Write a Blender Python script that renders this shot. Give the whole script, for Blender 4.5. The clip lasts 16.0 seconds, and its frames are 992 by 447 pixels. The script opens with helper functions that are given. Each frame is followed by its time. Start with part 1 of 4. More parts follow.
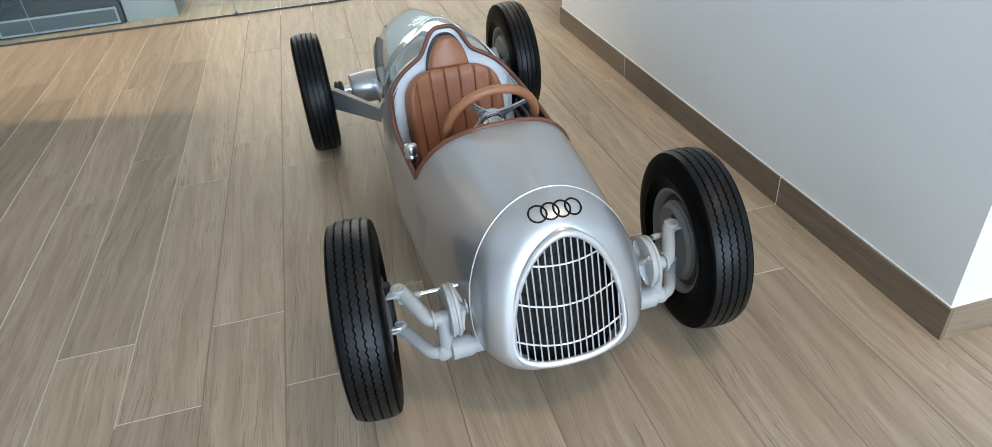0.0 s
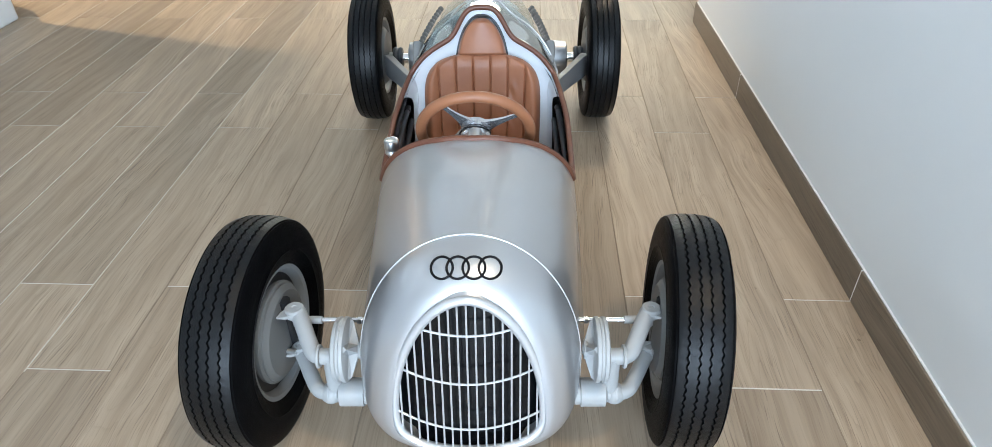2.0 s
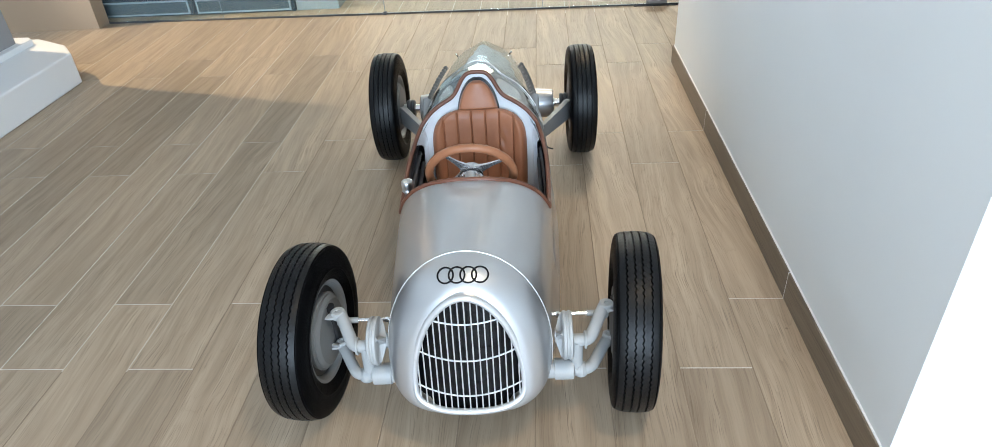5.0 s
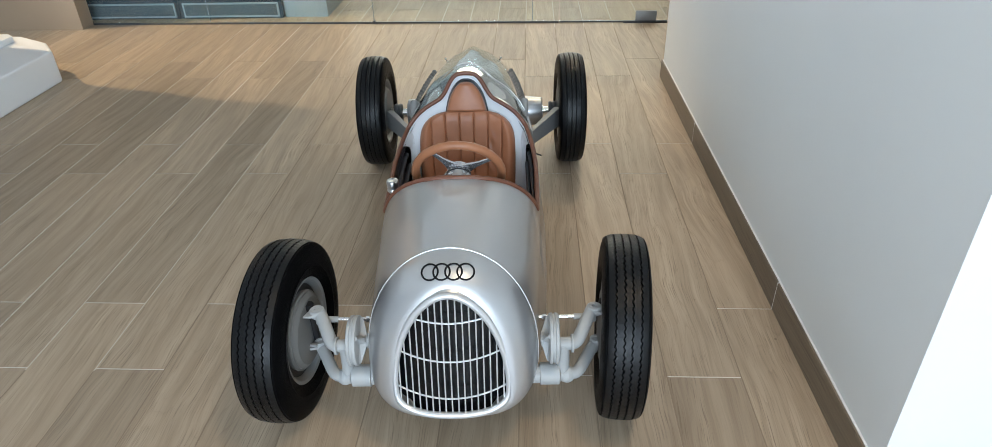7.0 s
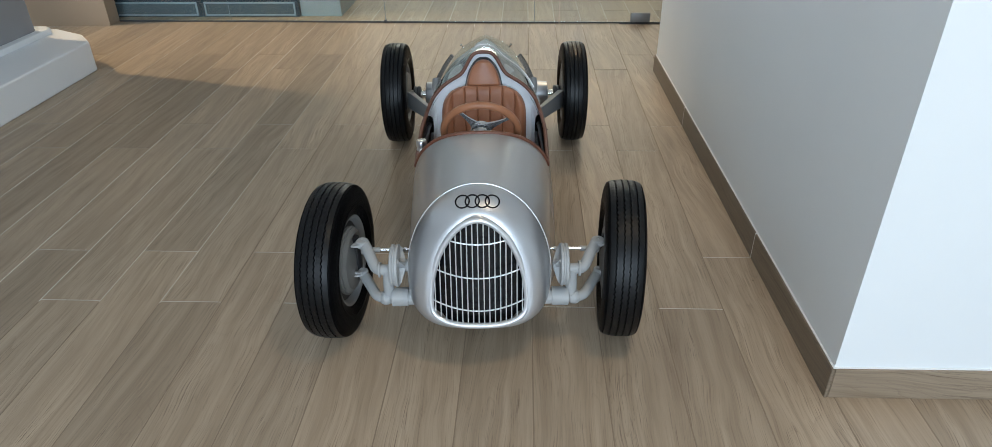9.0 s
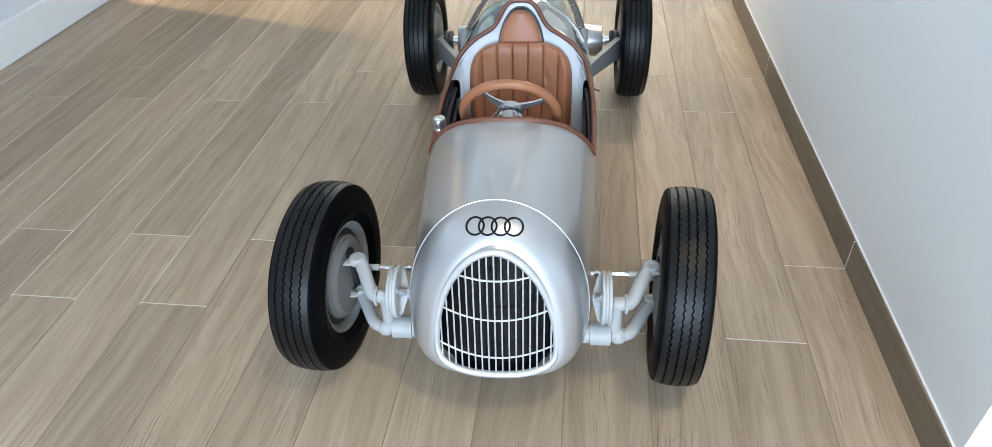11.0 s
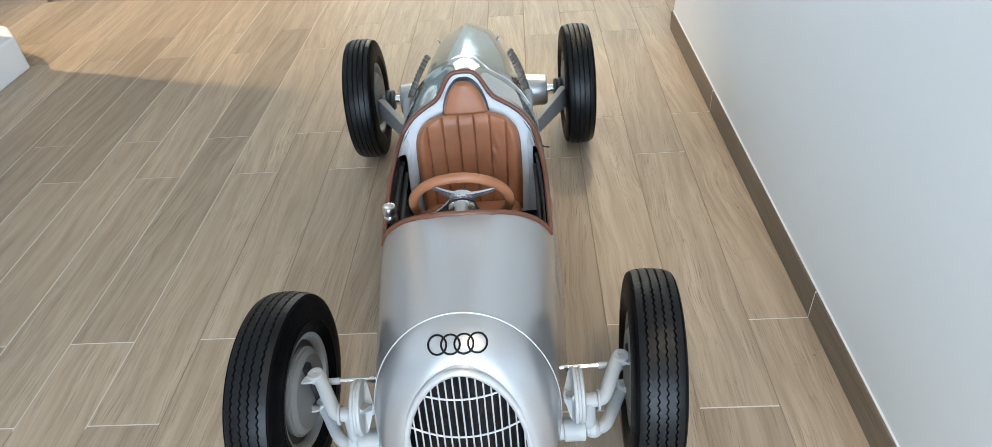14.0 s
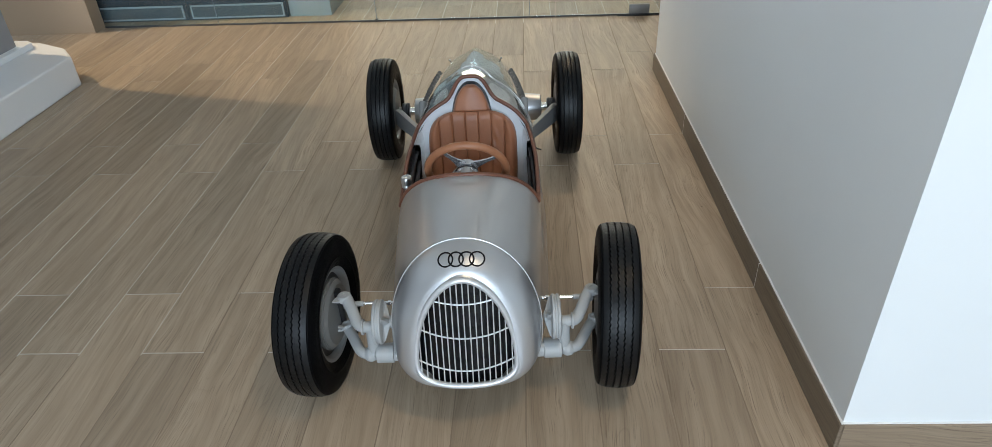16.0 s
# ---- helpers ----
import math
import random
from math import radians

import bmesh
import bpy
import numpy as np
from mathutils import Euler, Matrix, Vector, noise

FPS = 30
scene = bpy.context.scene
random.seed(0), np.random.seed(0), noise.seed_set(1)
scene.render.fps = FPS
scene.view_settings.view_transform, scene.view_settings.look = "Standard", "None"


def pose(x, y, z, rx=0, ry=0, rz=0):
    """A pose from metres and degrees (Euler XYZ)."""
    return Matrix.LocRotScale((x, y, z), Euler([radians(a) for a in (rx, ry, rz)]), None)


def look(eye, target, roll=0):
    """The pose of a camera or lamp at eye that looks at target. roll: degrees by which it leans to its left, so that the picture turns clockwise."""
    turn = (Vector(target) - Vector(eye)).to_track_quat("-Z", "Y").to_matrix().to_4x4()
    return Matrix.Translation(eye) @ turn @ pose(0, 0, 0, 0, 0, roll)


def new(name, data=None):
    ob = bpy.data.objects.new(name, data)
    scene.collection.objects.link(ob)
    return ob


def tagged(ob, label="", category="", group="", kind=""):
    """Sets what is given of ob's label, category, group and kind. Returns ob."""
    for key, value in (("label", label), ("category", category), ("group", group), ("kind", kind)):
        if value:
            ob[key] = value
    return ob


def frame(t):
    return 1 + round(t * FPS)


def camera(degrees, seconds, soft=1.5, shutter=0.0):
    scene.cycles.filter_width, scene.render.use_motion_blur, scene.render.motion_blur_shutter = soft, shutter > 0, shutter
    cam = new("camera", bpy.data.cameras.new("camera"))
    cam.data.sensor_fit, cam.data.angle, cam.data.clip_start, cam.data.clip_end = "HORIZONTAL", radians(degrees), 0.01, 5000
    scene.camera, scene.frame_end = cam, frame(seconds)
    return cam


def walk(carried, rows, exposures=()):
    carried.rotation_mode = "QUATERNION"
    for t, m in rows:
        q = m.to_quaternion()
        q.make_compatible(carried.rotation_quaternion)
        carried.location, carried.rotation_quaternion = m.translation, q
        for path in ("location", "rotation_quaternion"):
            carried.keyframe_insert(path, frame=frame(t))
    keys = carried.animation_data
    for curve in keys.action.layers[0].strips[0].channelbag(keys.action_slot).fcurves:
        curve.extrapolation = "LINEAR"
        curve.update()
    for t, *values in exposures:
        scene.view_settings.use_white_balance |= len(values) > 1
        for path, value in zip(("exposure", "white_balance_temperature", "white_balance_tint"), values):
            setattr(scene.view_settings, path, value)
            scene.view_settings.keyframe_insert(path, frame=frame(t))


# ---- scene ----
cam = camera(72.0, 16.0, 0.5)
PATH = [
    (0, (-0.104, -1.625, 1.266), (0.257, -0.003, 0.153), -4.6),
    (0.5, (0.086, -1.602, 1.246), (0.187, -0.025, 0.021), -4.5),
    (1, (0.164, -1.478, 1.227), (0.33, 0.035, -0.07), 1.6),
    (1.5, (0.269, -1.391, 1.194), (0.341, 0.096, -0.141), -2.5),
    (2, (0.371, -1.349, 1.199), (0.284, 0.272, 0.03), -0.8),
    (2.5, (0.394, -1.373, 1.244), (0.241, 0.227, 0.054), -2.7),
    (3, (0.357, -1.514, 1.316), (0.219, 0.141, 0.201), -2.8),
    (3.5, (0.331, -1.664, 1.38), (0.252, 0.003, 0.278), -3.6),
    (3.7, (0.353, -1.706, 1.382), (0.279, -0.021, 0.308), -3.4),
    (6, (0.472, -1.701, 1.469), (0.284, -0.057, 0.345), -4.0),
    (6.5, (0.467, -1.691, 1.438), (0.335, 0.004, 0.385), -2.8),
    (7, (0.451, -1.697, 1.368), (0.356, -0.002, 0.311), -1.5),
    (7.5, (0.456, -1.721, 1.352), (0.322, -0.044, 0.271), -2.1),
    (8, (0.423, -1.822, 1.346), (0.298, -0.112, 0.317), -0.7),
    (8.5, (0.379, -2.001, 1.357), (0.302, -0.285, 0.333), -0.2),
    (9, (0.391, -2.059, 1.36), (0.317, -0.343, 0.336), -0.7),
    (9.2, (0.401, -2.062, 1.374), (0.306, -0.34, 0.36), -0.6),
    (11.3, (0.441, -1.453, 1.348), (0.202, 0.092, 0.1), -3.0),
    (11.5, (0.414, -1.388, 1.351), (0.191, 0.172, 0.119), -3.0),
    (12, (0.382, -1.287, 1.432), (0.185, 0.27, 0.192), -4.1),
    (12.5, (0.424, -1.275, 1.49), (0.209, 0.27, 0.238), -5.9),
    (13, (0.451, -1.324, 1.508), (0.225, 0.226, 0.265), -4.6),
    (13.5, (0.448, -1.353, 1.506), (0.255, 0.221, 0.288), -4.4),
    (14, (0.434, -1.385, 1.489), (0.323, 0.182, 0.251), -5.1),
    (14.5, (0.503, -1.5, 1.507), (0.349, 0.146, 0.382), -4.6),
    (15, (0.552, -1.637, 1.502), (0.312, 0.0, 0.377), -4.7),
    (15.5, (0.498, -1.742, 1.49), (0.342, -0.063, 0.414), -3.2),
    (16, (0.444, -1.86, 1.485), (0.348, -0.185, 0.396), -2.7),
]
walk(cam, [(t, look(eye, target, roll)) for t, eye, target, roll in PATH],
     exposures=[(0.0, 0.20, 6120, 10), (0.5, 0.57, 6100, 10), (1.0, 0.64, 6060, 10), (1.5, 0.62, 5980, 10), (2.0, 0.54, 6000, 10), (2.5, 0.55, 6050, 10), (3.0, 0.52, 6050, 10), (3.5, 0.55, 6100, 10), (6.0, 0.27, 6170, 10), (7.0, 0.11, 6330, 10), (7.5, 0.12, 6300, 10), (8.0, 0.29, 6320, 10), (8.5, -0.04, 6330, 10), (9.0, -0.32, 6270, 10), (11.5, 0.62, 6000, 10), (12.5, 0.55, 6040, 10), (13.5, 0.54, 6080, 10), (14.5, 0.45, 6220, 10), (15.0, 0.30, 6290, 10), (15.5, 0.11, 6270, 10), (16.0, -0.27, 6330, 10)])

# ---- world and light ----
world = bpy.data.worlds.new("world")
scene.world = world
world.use_nodes = True
wn = world.node_tree
sky = wn.nodes.new("ShaderNodeTexSky")
sky.sky_type = "NISHITA"
sky.sun_disc = False
sky.sun_elevation = radians(38)
sky.sun_rotation = radians(200)
wn.links.new(sky.outputs["Color"], wn.nodes["Background"].inputs["Color"])
wn.nodes["Background"].inputs["Strength"].default_value = 0.12


def area_lamp(name, m, sx, sy, watts, colour):
    data = bpy.data.lights.new(name, "AREA")
    data.shape, data.size, data.size_y, data.energy, data.color = "RECTANGLE", sx, sy, watts, colour
    ob = new(name, data)
    ob.matrix_world = m
    return ob


area_lamp("shop_window_daylight", look((0.8, -6.9, 2.15), (0.6, 0.0, 0.9)), 4.8, 2.4, 420, (0.71, 0.86, 1.0))
area_lamp("west_window_daylight", look((-5.85, 0.2, 2.15), (0.0, 0.2, 0.9)), 6.3, 1.4, 160, (0.74, 0.88, 1.0))
# added warm fill lamp before the blank back wall
area_lamp("back_room_fill", look((0.4, 6.9, 1.7), (0.4, 3.0, 0.3)), 4.6, 2.0, 115, (1.0, 0.87, 0.70))
# unseen ceiling lamps, assumed and placed to match the car's floor shadows
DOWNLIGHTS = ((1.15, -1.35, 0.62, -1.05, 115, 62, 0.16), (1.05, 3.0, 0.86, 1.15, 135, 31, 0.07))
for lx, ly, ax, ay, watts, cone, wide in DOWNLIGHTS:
    down = bpy.data.lights.new("unseen_downlight", "SPOT")
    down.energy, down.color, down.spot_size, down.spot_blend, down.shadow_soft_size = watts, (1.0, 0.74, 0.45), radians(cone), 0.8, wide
    new("unseen_downlight", down).matrix_world = look((lx, ly, 3.56), (ax, ay, 0.0))
spot = bpy.data.lights.new("warm_spotlight", "SPOT")
spot.energy, spot.color, spot.spot_size, spot.spot_blend, spot.shadow_soft_size = 580, (1.0, 0.74, 0.42), radians(50), 1.0, 0.06
new("warm_spotlight", spot).matrix_world = look((-4.6, 2.69, 3.0), (-1.25, 2.85, 0.0))


# ---- materials ----
def mat(name, colour, rough=0.5, metal=0.0, coat=0.0, spec=0.5):
    m = bpy.data.materials.new(name)
    m.use_nodes = True
    b = m.node_tree.nodes["Principled BSDF"]
    b.inputs["Base Color"].default_value = (*colour, 1)
    b.inputs["Roughness"].default_value = rough
    b.inputs["Metallic"].default_value = metal
    b.inputs["Coat Weight"].default_value = coat
    b.inputs["Coat Roughness"].default_value = 0.06
    b.inputs["Specular IOR Level"].default_value = spec
    return m


def node(m, kind, **sets):
    n = m.node_tree.nodes.new(kind)
    for key, value in sets.items():
        n.inputs[key].default_value = value
    return n


def link(m, a, b):
    m.node_tree.links.new(a, b)


def bsdf(m):
    return m.node_tree.nodes["Principled BSDF"]


def ramp(m, source, stops):
    r = m.node_tree.nodes.new("ShaderNodeValToRGB")
    e = r.color_ramp.elements
    while len(e) < len(stops):
        e.new(0.5)
    for i, (p, c) in enumerate(stops):
        e[i].position, e[i].color = p, (*c, 1)
    link(m, source, r.inputs["Fac"])
    return r.outputs["Color"]


def maths(m, op, a, b):
    n = m.node_tree.nodes.new("ShaderNodeMath")
    n.operation = op
    for i, v in enumerate((a, b)):
        if isinstance(v, (int, float)):
            n.inputs[i].default_value = v
        else:
            link(m, v, n.inputs[i])
    return n.outputs[0]


def mixed(m, fac, a, b, how="MIX"):
    n = m.node_tree.nodes.new("ShaderNodeMix")
    n.data_type, n.blend_type = "RGBA", how
    for i, v in ((0, fac), (6, a), (7, b)):
        if isinstance(v, (int, float)):
            n.inputs[i].default_value = v
        elif isinstance(v, tuple):
            n.inputs[i].default_value = (*v, 1)
        else:
            link(m, v, n.inputs[i])
    return n.outputs[2]


def coords(m, scale, space="Object", shift=None):
    t = m.node_tree.nodes.new("ShaderNodeTexCoord")
    p = m.node_tree.nodes.new("ShaderNodeMapping")
    p.inputs["Scale"].default_value = scale
    link(m, t.outputs[space], p.inputs["Vector"])
    if shift is not None:
        link(m, shift, p.inputs["Location"])
    return p.outputs["Vector"]


def noisy(m, vector, scale, detail=4.0, rough=0.55, distortion=0.0):
    n = node(m, "ShaderNodeTexNoise", Scale=scale, Detail=detail, Roughness=rough, Distortion=distortion)
    link(m, vector, n.inputs["Vector"])
    return n.outputs["Fac"]


def bumped(m, height, strength, distance=0.001):
    n = node(m, "ShaderNodeBump", Strength=strength, Distance=distance)
    link(m, height, n.inputs["Height"])
    link(m, n.outputs["Normal"], bsdf(m).inputs["Normal"])


def wear(m, low, high, scale=6.0, fine=120.0, bump=0.05):
    """Uneven roughness and a fine relief."""
    v = coords(m, (1, 1, 1))
    a = noisy(m, v, scale, 5)
    r = node(m, "ShaderNodeMapRange")
    r.inputs["To Min"].default_value, r.inputs["To Max"].default_value = low, high
    link(m, a, r.inputs["Value"])
    link(m, r.outputs["Result"], bsdf(m).inputs["Roughness"])
    if bump:
        bumped(m, noisy(m, v, fine, 3), bump, 0.0006)
    return m


def plank_material(name, islands=False, tone=1.0):
    """Wood-look porcelain: long grain, cathedral figure, fine fibres, a tone of its own for each tile."""
    m = mat(name, (0.35, 0.27, 0.2), 0.42)

    def tone_of(*rgb):
        return tuple(tone * k for k in rgb)

    if islands:
        rnd = m.node_tree.nodes.new("ShaderNodeNewGeometry").outputs["Random Per Island"]
    else:
        rnd = m.node_tree.nodes.new("ShaderNodeObjectInfo").outputs["Random"]
    sh = node(m, "ShaderNodeCombineXYZ")
    link(m, maths(m, "MULTIPLY", rnd, 57.0), sh.inputs["X"])
    link(m, maths(m, "MULTIPLY", rnd, 31.0), sh.inputs["Y"])
    # each board's grain runs a little aslant and wavers
    tc = m.node_tree.nodes.new("ShaderNodeTexCoord").outputs["Object"]
    sep = node(m, "ShaderNodeSeparateXYZ")
    link(m, tc, sep.inputs[0])
    lean = maths(m, "MULTIPLY", sep.outputs["Y"], maths(m, "MULTIPLY", maths(m, "SUBTRACT", rnd, 0.5), 0.16))
    waver = maths(m, "MULTIPLY", maths(m, "SUBTRACT", noisy(m, coords(m, (3.5, 1.9, 3), shift=sh.outputs[0]), 1.0, 2, 0.5), 0.5), 0.07)
    bent = node(m, "ShaderNodeCombineXYZ")
    link(m, maths(m, "ADD", sep.outputs["X"], maths(m, "ADD", lean, waver)), bent.inputs["X"])
    link(m, sep.outputs["Y"], bent.inputs["Y"])
    link(m, sep.outputs["Z"], bent.inputs["Z"])

    def along(scale):
        p = m.node_tree.nodes.new("ShaderNodeMapping")
        p.inputs["Scale"].default_value = scale
        link(m, bent.outputs[0], p.inputs["Vector"])
        link(m, sh.outputs[0], p.inputs["Location"])
        return p.outputs["Vector"]

    broad = noisy(m, along((8, 0.8, 8)), 1.0, 2, 0.45, 0.5)
    figure = maths(m, "FRACT", maths(m, "MULTIPLY", broad, 22.0), 0.0)
    fibre = noisy(m, along((300, 6.0, 60)), 1.0, 5, 0.66)
    streak = noisy(m, along((24, 1.5, 30)), 1.0, 4, 0.55, 0.4)
    rings = noisy(m, along((120, 1.3, 40)), 1.0, 3, 0.5, 0.3)
    c = ramp(m, streak, [(0.26, tone_of(0.262, 0.194, 0.130)), (0.5, tone_of(0.362, 0.278, 0.194)), (0.74, tone_of(0.446, 0.350, 0.250))])
    lines = maths(m, "MULTIPLY", ramp(m, figure, [(0.0, (1, 1, 1)), (0.10, (0.25, 0.25, 0.25)), (0.2, (0, 0, 0)), (1.0, (0, 0, 0))]), ramp(m, noisy(m, coords(m, (5, 0.8, 5), shift=sh.outputs[0]), 1.0, 2), [(0.40, (0, 0, 0)), (0.58, (1, 1, 1))]))
    c = mixed(m, maths(m, "MULTIPLY", lines, 0.34), c, tone_of(0.17, 0.118, 0.075))
    c = mixed(m, maths(m, "MULTIPLY", maths(m, "MULTIPLY", ramp(m, fibre, [(0.36, (1, 1, 1)), (0.47, (0, 0, 0))]), ramp(m, noisy(m, coords(m, (17, 1.9, 15), shift=sh.outputs[0]), 1.0, 3), [(0.40, (0.16, 0.16, 0.16)), (0.64, (1, 1, 1))])), 0.90), c, tone_of(0.135, 0.092, 0.058))
    c = mixed(m, maths(m, "MULTIPLY", ramp(m, fibre, [(0.55, (0, 0, 0)), (0.72, (1, 1, 1))]), 0.15), c, tone_of(0.52, 0.42, 0.31))
    c = mixed(m, maths(m, "MULTIPLY", ramp(m, rings, [(0.34, (1, 1, 1)), (0.50, (0, 0, 0))]), maths(m, "MULTIPLY", ramp(m, noisy(m, coords(m, (9, 1.1, 9), shift=sh.outputs[0]), 1.0, 2), [(0.36, (0.25, 0.25, 0.25)), (0.62, (1, 1, 1))]), 0.36)), c, tone_of(0.185, 0.130, 0.085))
    tint = node(m, "ShaderNodeHueSaturation")
    link(m, maths(m, "ADD", maths(m, "MULTIPLY", rnd, 0.29), 0.875), tint.inputs["Value"])
    link(m, c, tint.inputs["Color"])
    link(m, tint.outputs["Color"], bsdf(m).inputs["Base Color"])
    rr = node(m, "ShaderNodeMapRange")
    rr.inputs["To Min"].default_value, rr.inputs["To Max"].default_value = 0.36, 0.52
    link(m, streak, rr.inputs["Value"])
    link(m, rr.outputs["Result"], bsdf(m).inputs["Roughness"])
    bumped(m, fibre, 0.12, 0.0006)
    return m


PLANK = plank_material("wood_look_tile")
PLANK_REST = plank_material("wood_look_tile_rest", True)
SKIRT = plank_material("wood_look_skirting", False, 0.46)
# same skirting tile; this end-face copy has the window's light in its colour
SKIRT_END_LIT = plank_material("wood_look_skirting_end_lit", False, 0.70)
GROUT = wear(mat("grout", (0.66, 0.63, 0.57), 0.85), 0.8, 0.95, 30, 400, 0.2)


def wall_material(name, colour, rough=0.7):
    m = mat(name, colour, rough)
    v = coords(m, (1, 1, 1))
    c = ramp(m, noisy(m, v, 1.3, 5), [(0.3, tuple(0.965 * k for k in colour)), (0.7, colour)])
    link(m, c, bsdf(m).inputs["Base Color"])
    bumped(m, noisy(m, v, 260, 3), 0.12, 0.0008)
    return m


WALL = wall_material("painted_plaster", (0.765, 0.785, 0.785))
WHITE = wall_material("white_lacquer", (0.84, 0.85, 0.86), 0.45)
DIRT = wear(mat("dirty_grout", (0.25, 0.19, 0.132), 0.9), 0.8, 0.95, 30, 400, 0.2)
DULL = wear(mat("dulled_grout", (0.55, 0.49, 0.41), 0.9), 0.8, 0.95, 30, 400, 0.2)
GREY = wall_material("grey_panel_paint", (0.30, 0.30, 0.31), 0.5)
BEIGE = wall_material("beige_stand_in_paint", (0.38, 0.28, 0.19), 0.7)
CEIL = wall_material("ceiling_paint", (0.8, 0.8, 0.79), 0.8)
NAVY = wear(mat("dark_blue_laminate", (0.028, 0.048, 0.064), 0.4), 0.3, 0.5, 4)
TEAL = wear(mat("blue_grey_laminate", (0.055, 0.083, 0.10), 0.4), 0.3, 0.5, 4)
PIER = wall_material("blue_grey_pier_paint", (0.26, 0.285, 0.29), 0.6)
PALE = mat("pale_edge_trim", (0.26, 0.32, 0.35), 0.4)
ALU = wear(mat("polished_aluminium", (0.68, 0.68, 0.69), 0.3, 0.85, 0.2), 0.18, 0.28, 20)
STEEL = wear(mat("brushed_steel", (0.6, 0.6, 0.6), 0.3, 1.0), 0.22, 0.38, 20)
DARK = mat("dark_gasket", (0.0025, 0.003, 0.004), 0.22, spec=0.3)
# glow of the assumed downlight lenses, added for reflections in the tail
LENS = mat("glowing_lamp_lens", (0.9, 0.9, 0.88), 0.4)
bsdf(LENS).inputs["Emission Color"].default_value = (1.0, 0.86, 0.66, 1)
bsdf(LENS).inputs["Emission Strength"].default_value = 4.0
CAULK = mat("white_sealant", (0.8, 0.8, 0.79), 0.6)

PAINT = wear(mat("silver_car_paint", (0.51, 0.52, 0.535), 0.4, 0.75, 0.8), 0.32, 0.40, 3.0, 900, 0.02)
POLISH = wear(mat("polished_silver_tail", (0.58, 0.59, 0.57), 0.1, 0.7, 0.9), 0.05, 0.10, 4.0, 30, 0.0)
bumped(POLISH, noisy(POLISH, coords(POLISH, (22, 2.2, 16)), 1.0, 3, 0.5, 0.3), 0.12, 0.004)
bsdf(PAINT).inputs["Coat Roughness"].default_value = 0.07
TRIMLINE = mat("bright_trim", (0.62, 0.63, 0.64), 0.28, 0.5)
CAST = wear(mat("pale_grey_cast_paint", (0.365, 0.37, 0.365), 0.5), 0.42, 0.6, 14, 200, 0.15)
HUBGREY = wear(mat("silver_wheel_paint", (0.26, 0.265, 0.265), 0.45, 0.35), 0.38, 0.52, 10, 300, 0.05)
DRUMGREY = wear(mat("grey_drum_paint", (0.175, 0.175, 0.17), 0.5, 0.2), 0.42, 0.56, 10, 300, 0.05)
CHROME = wear(mat("chrome", (0.82, 0.82, 0.83), 0.12, 1.0), 0.06, 0.18, 20, 200, 0.0)
INNER = wear(mat("cockpit_silver_liner", (0.92, 0.95, 0.98), 0.36, 0.05, 0.4), 0.34, 0.46, 4, 400, 0.03)
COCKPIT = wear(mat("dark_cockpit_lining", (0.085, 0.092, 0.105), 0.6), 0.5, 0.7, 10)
BLACK = wear(mat("black_plastic", (0.012, 0.012, 0.013), 0.4), 0.3, 0.5, 12)
EMBLEM = mat("black_emblem", (0.004, 0.004, 0.005), 0.5, spec=0.2)
STUB = wear(mat("grey_exhaust_paint", (0.12, 0.122, 0.125), 0.45, 0.4), 0.36, 0.5, 20)
TUBE = wear(mat("dark_grey_tube", (0.085, 0.088, 0.092), 0.4, 0.5), 0.35, 0.5, 12)


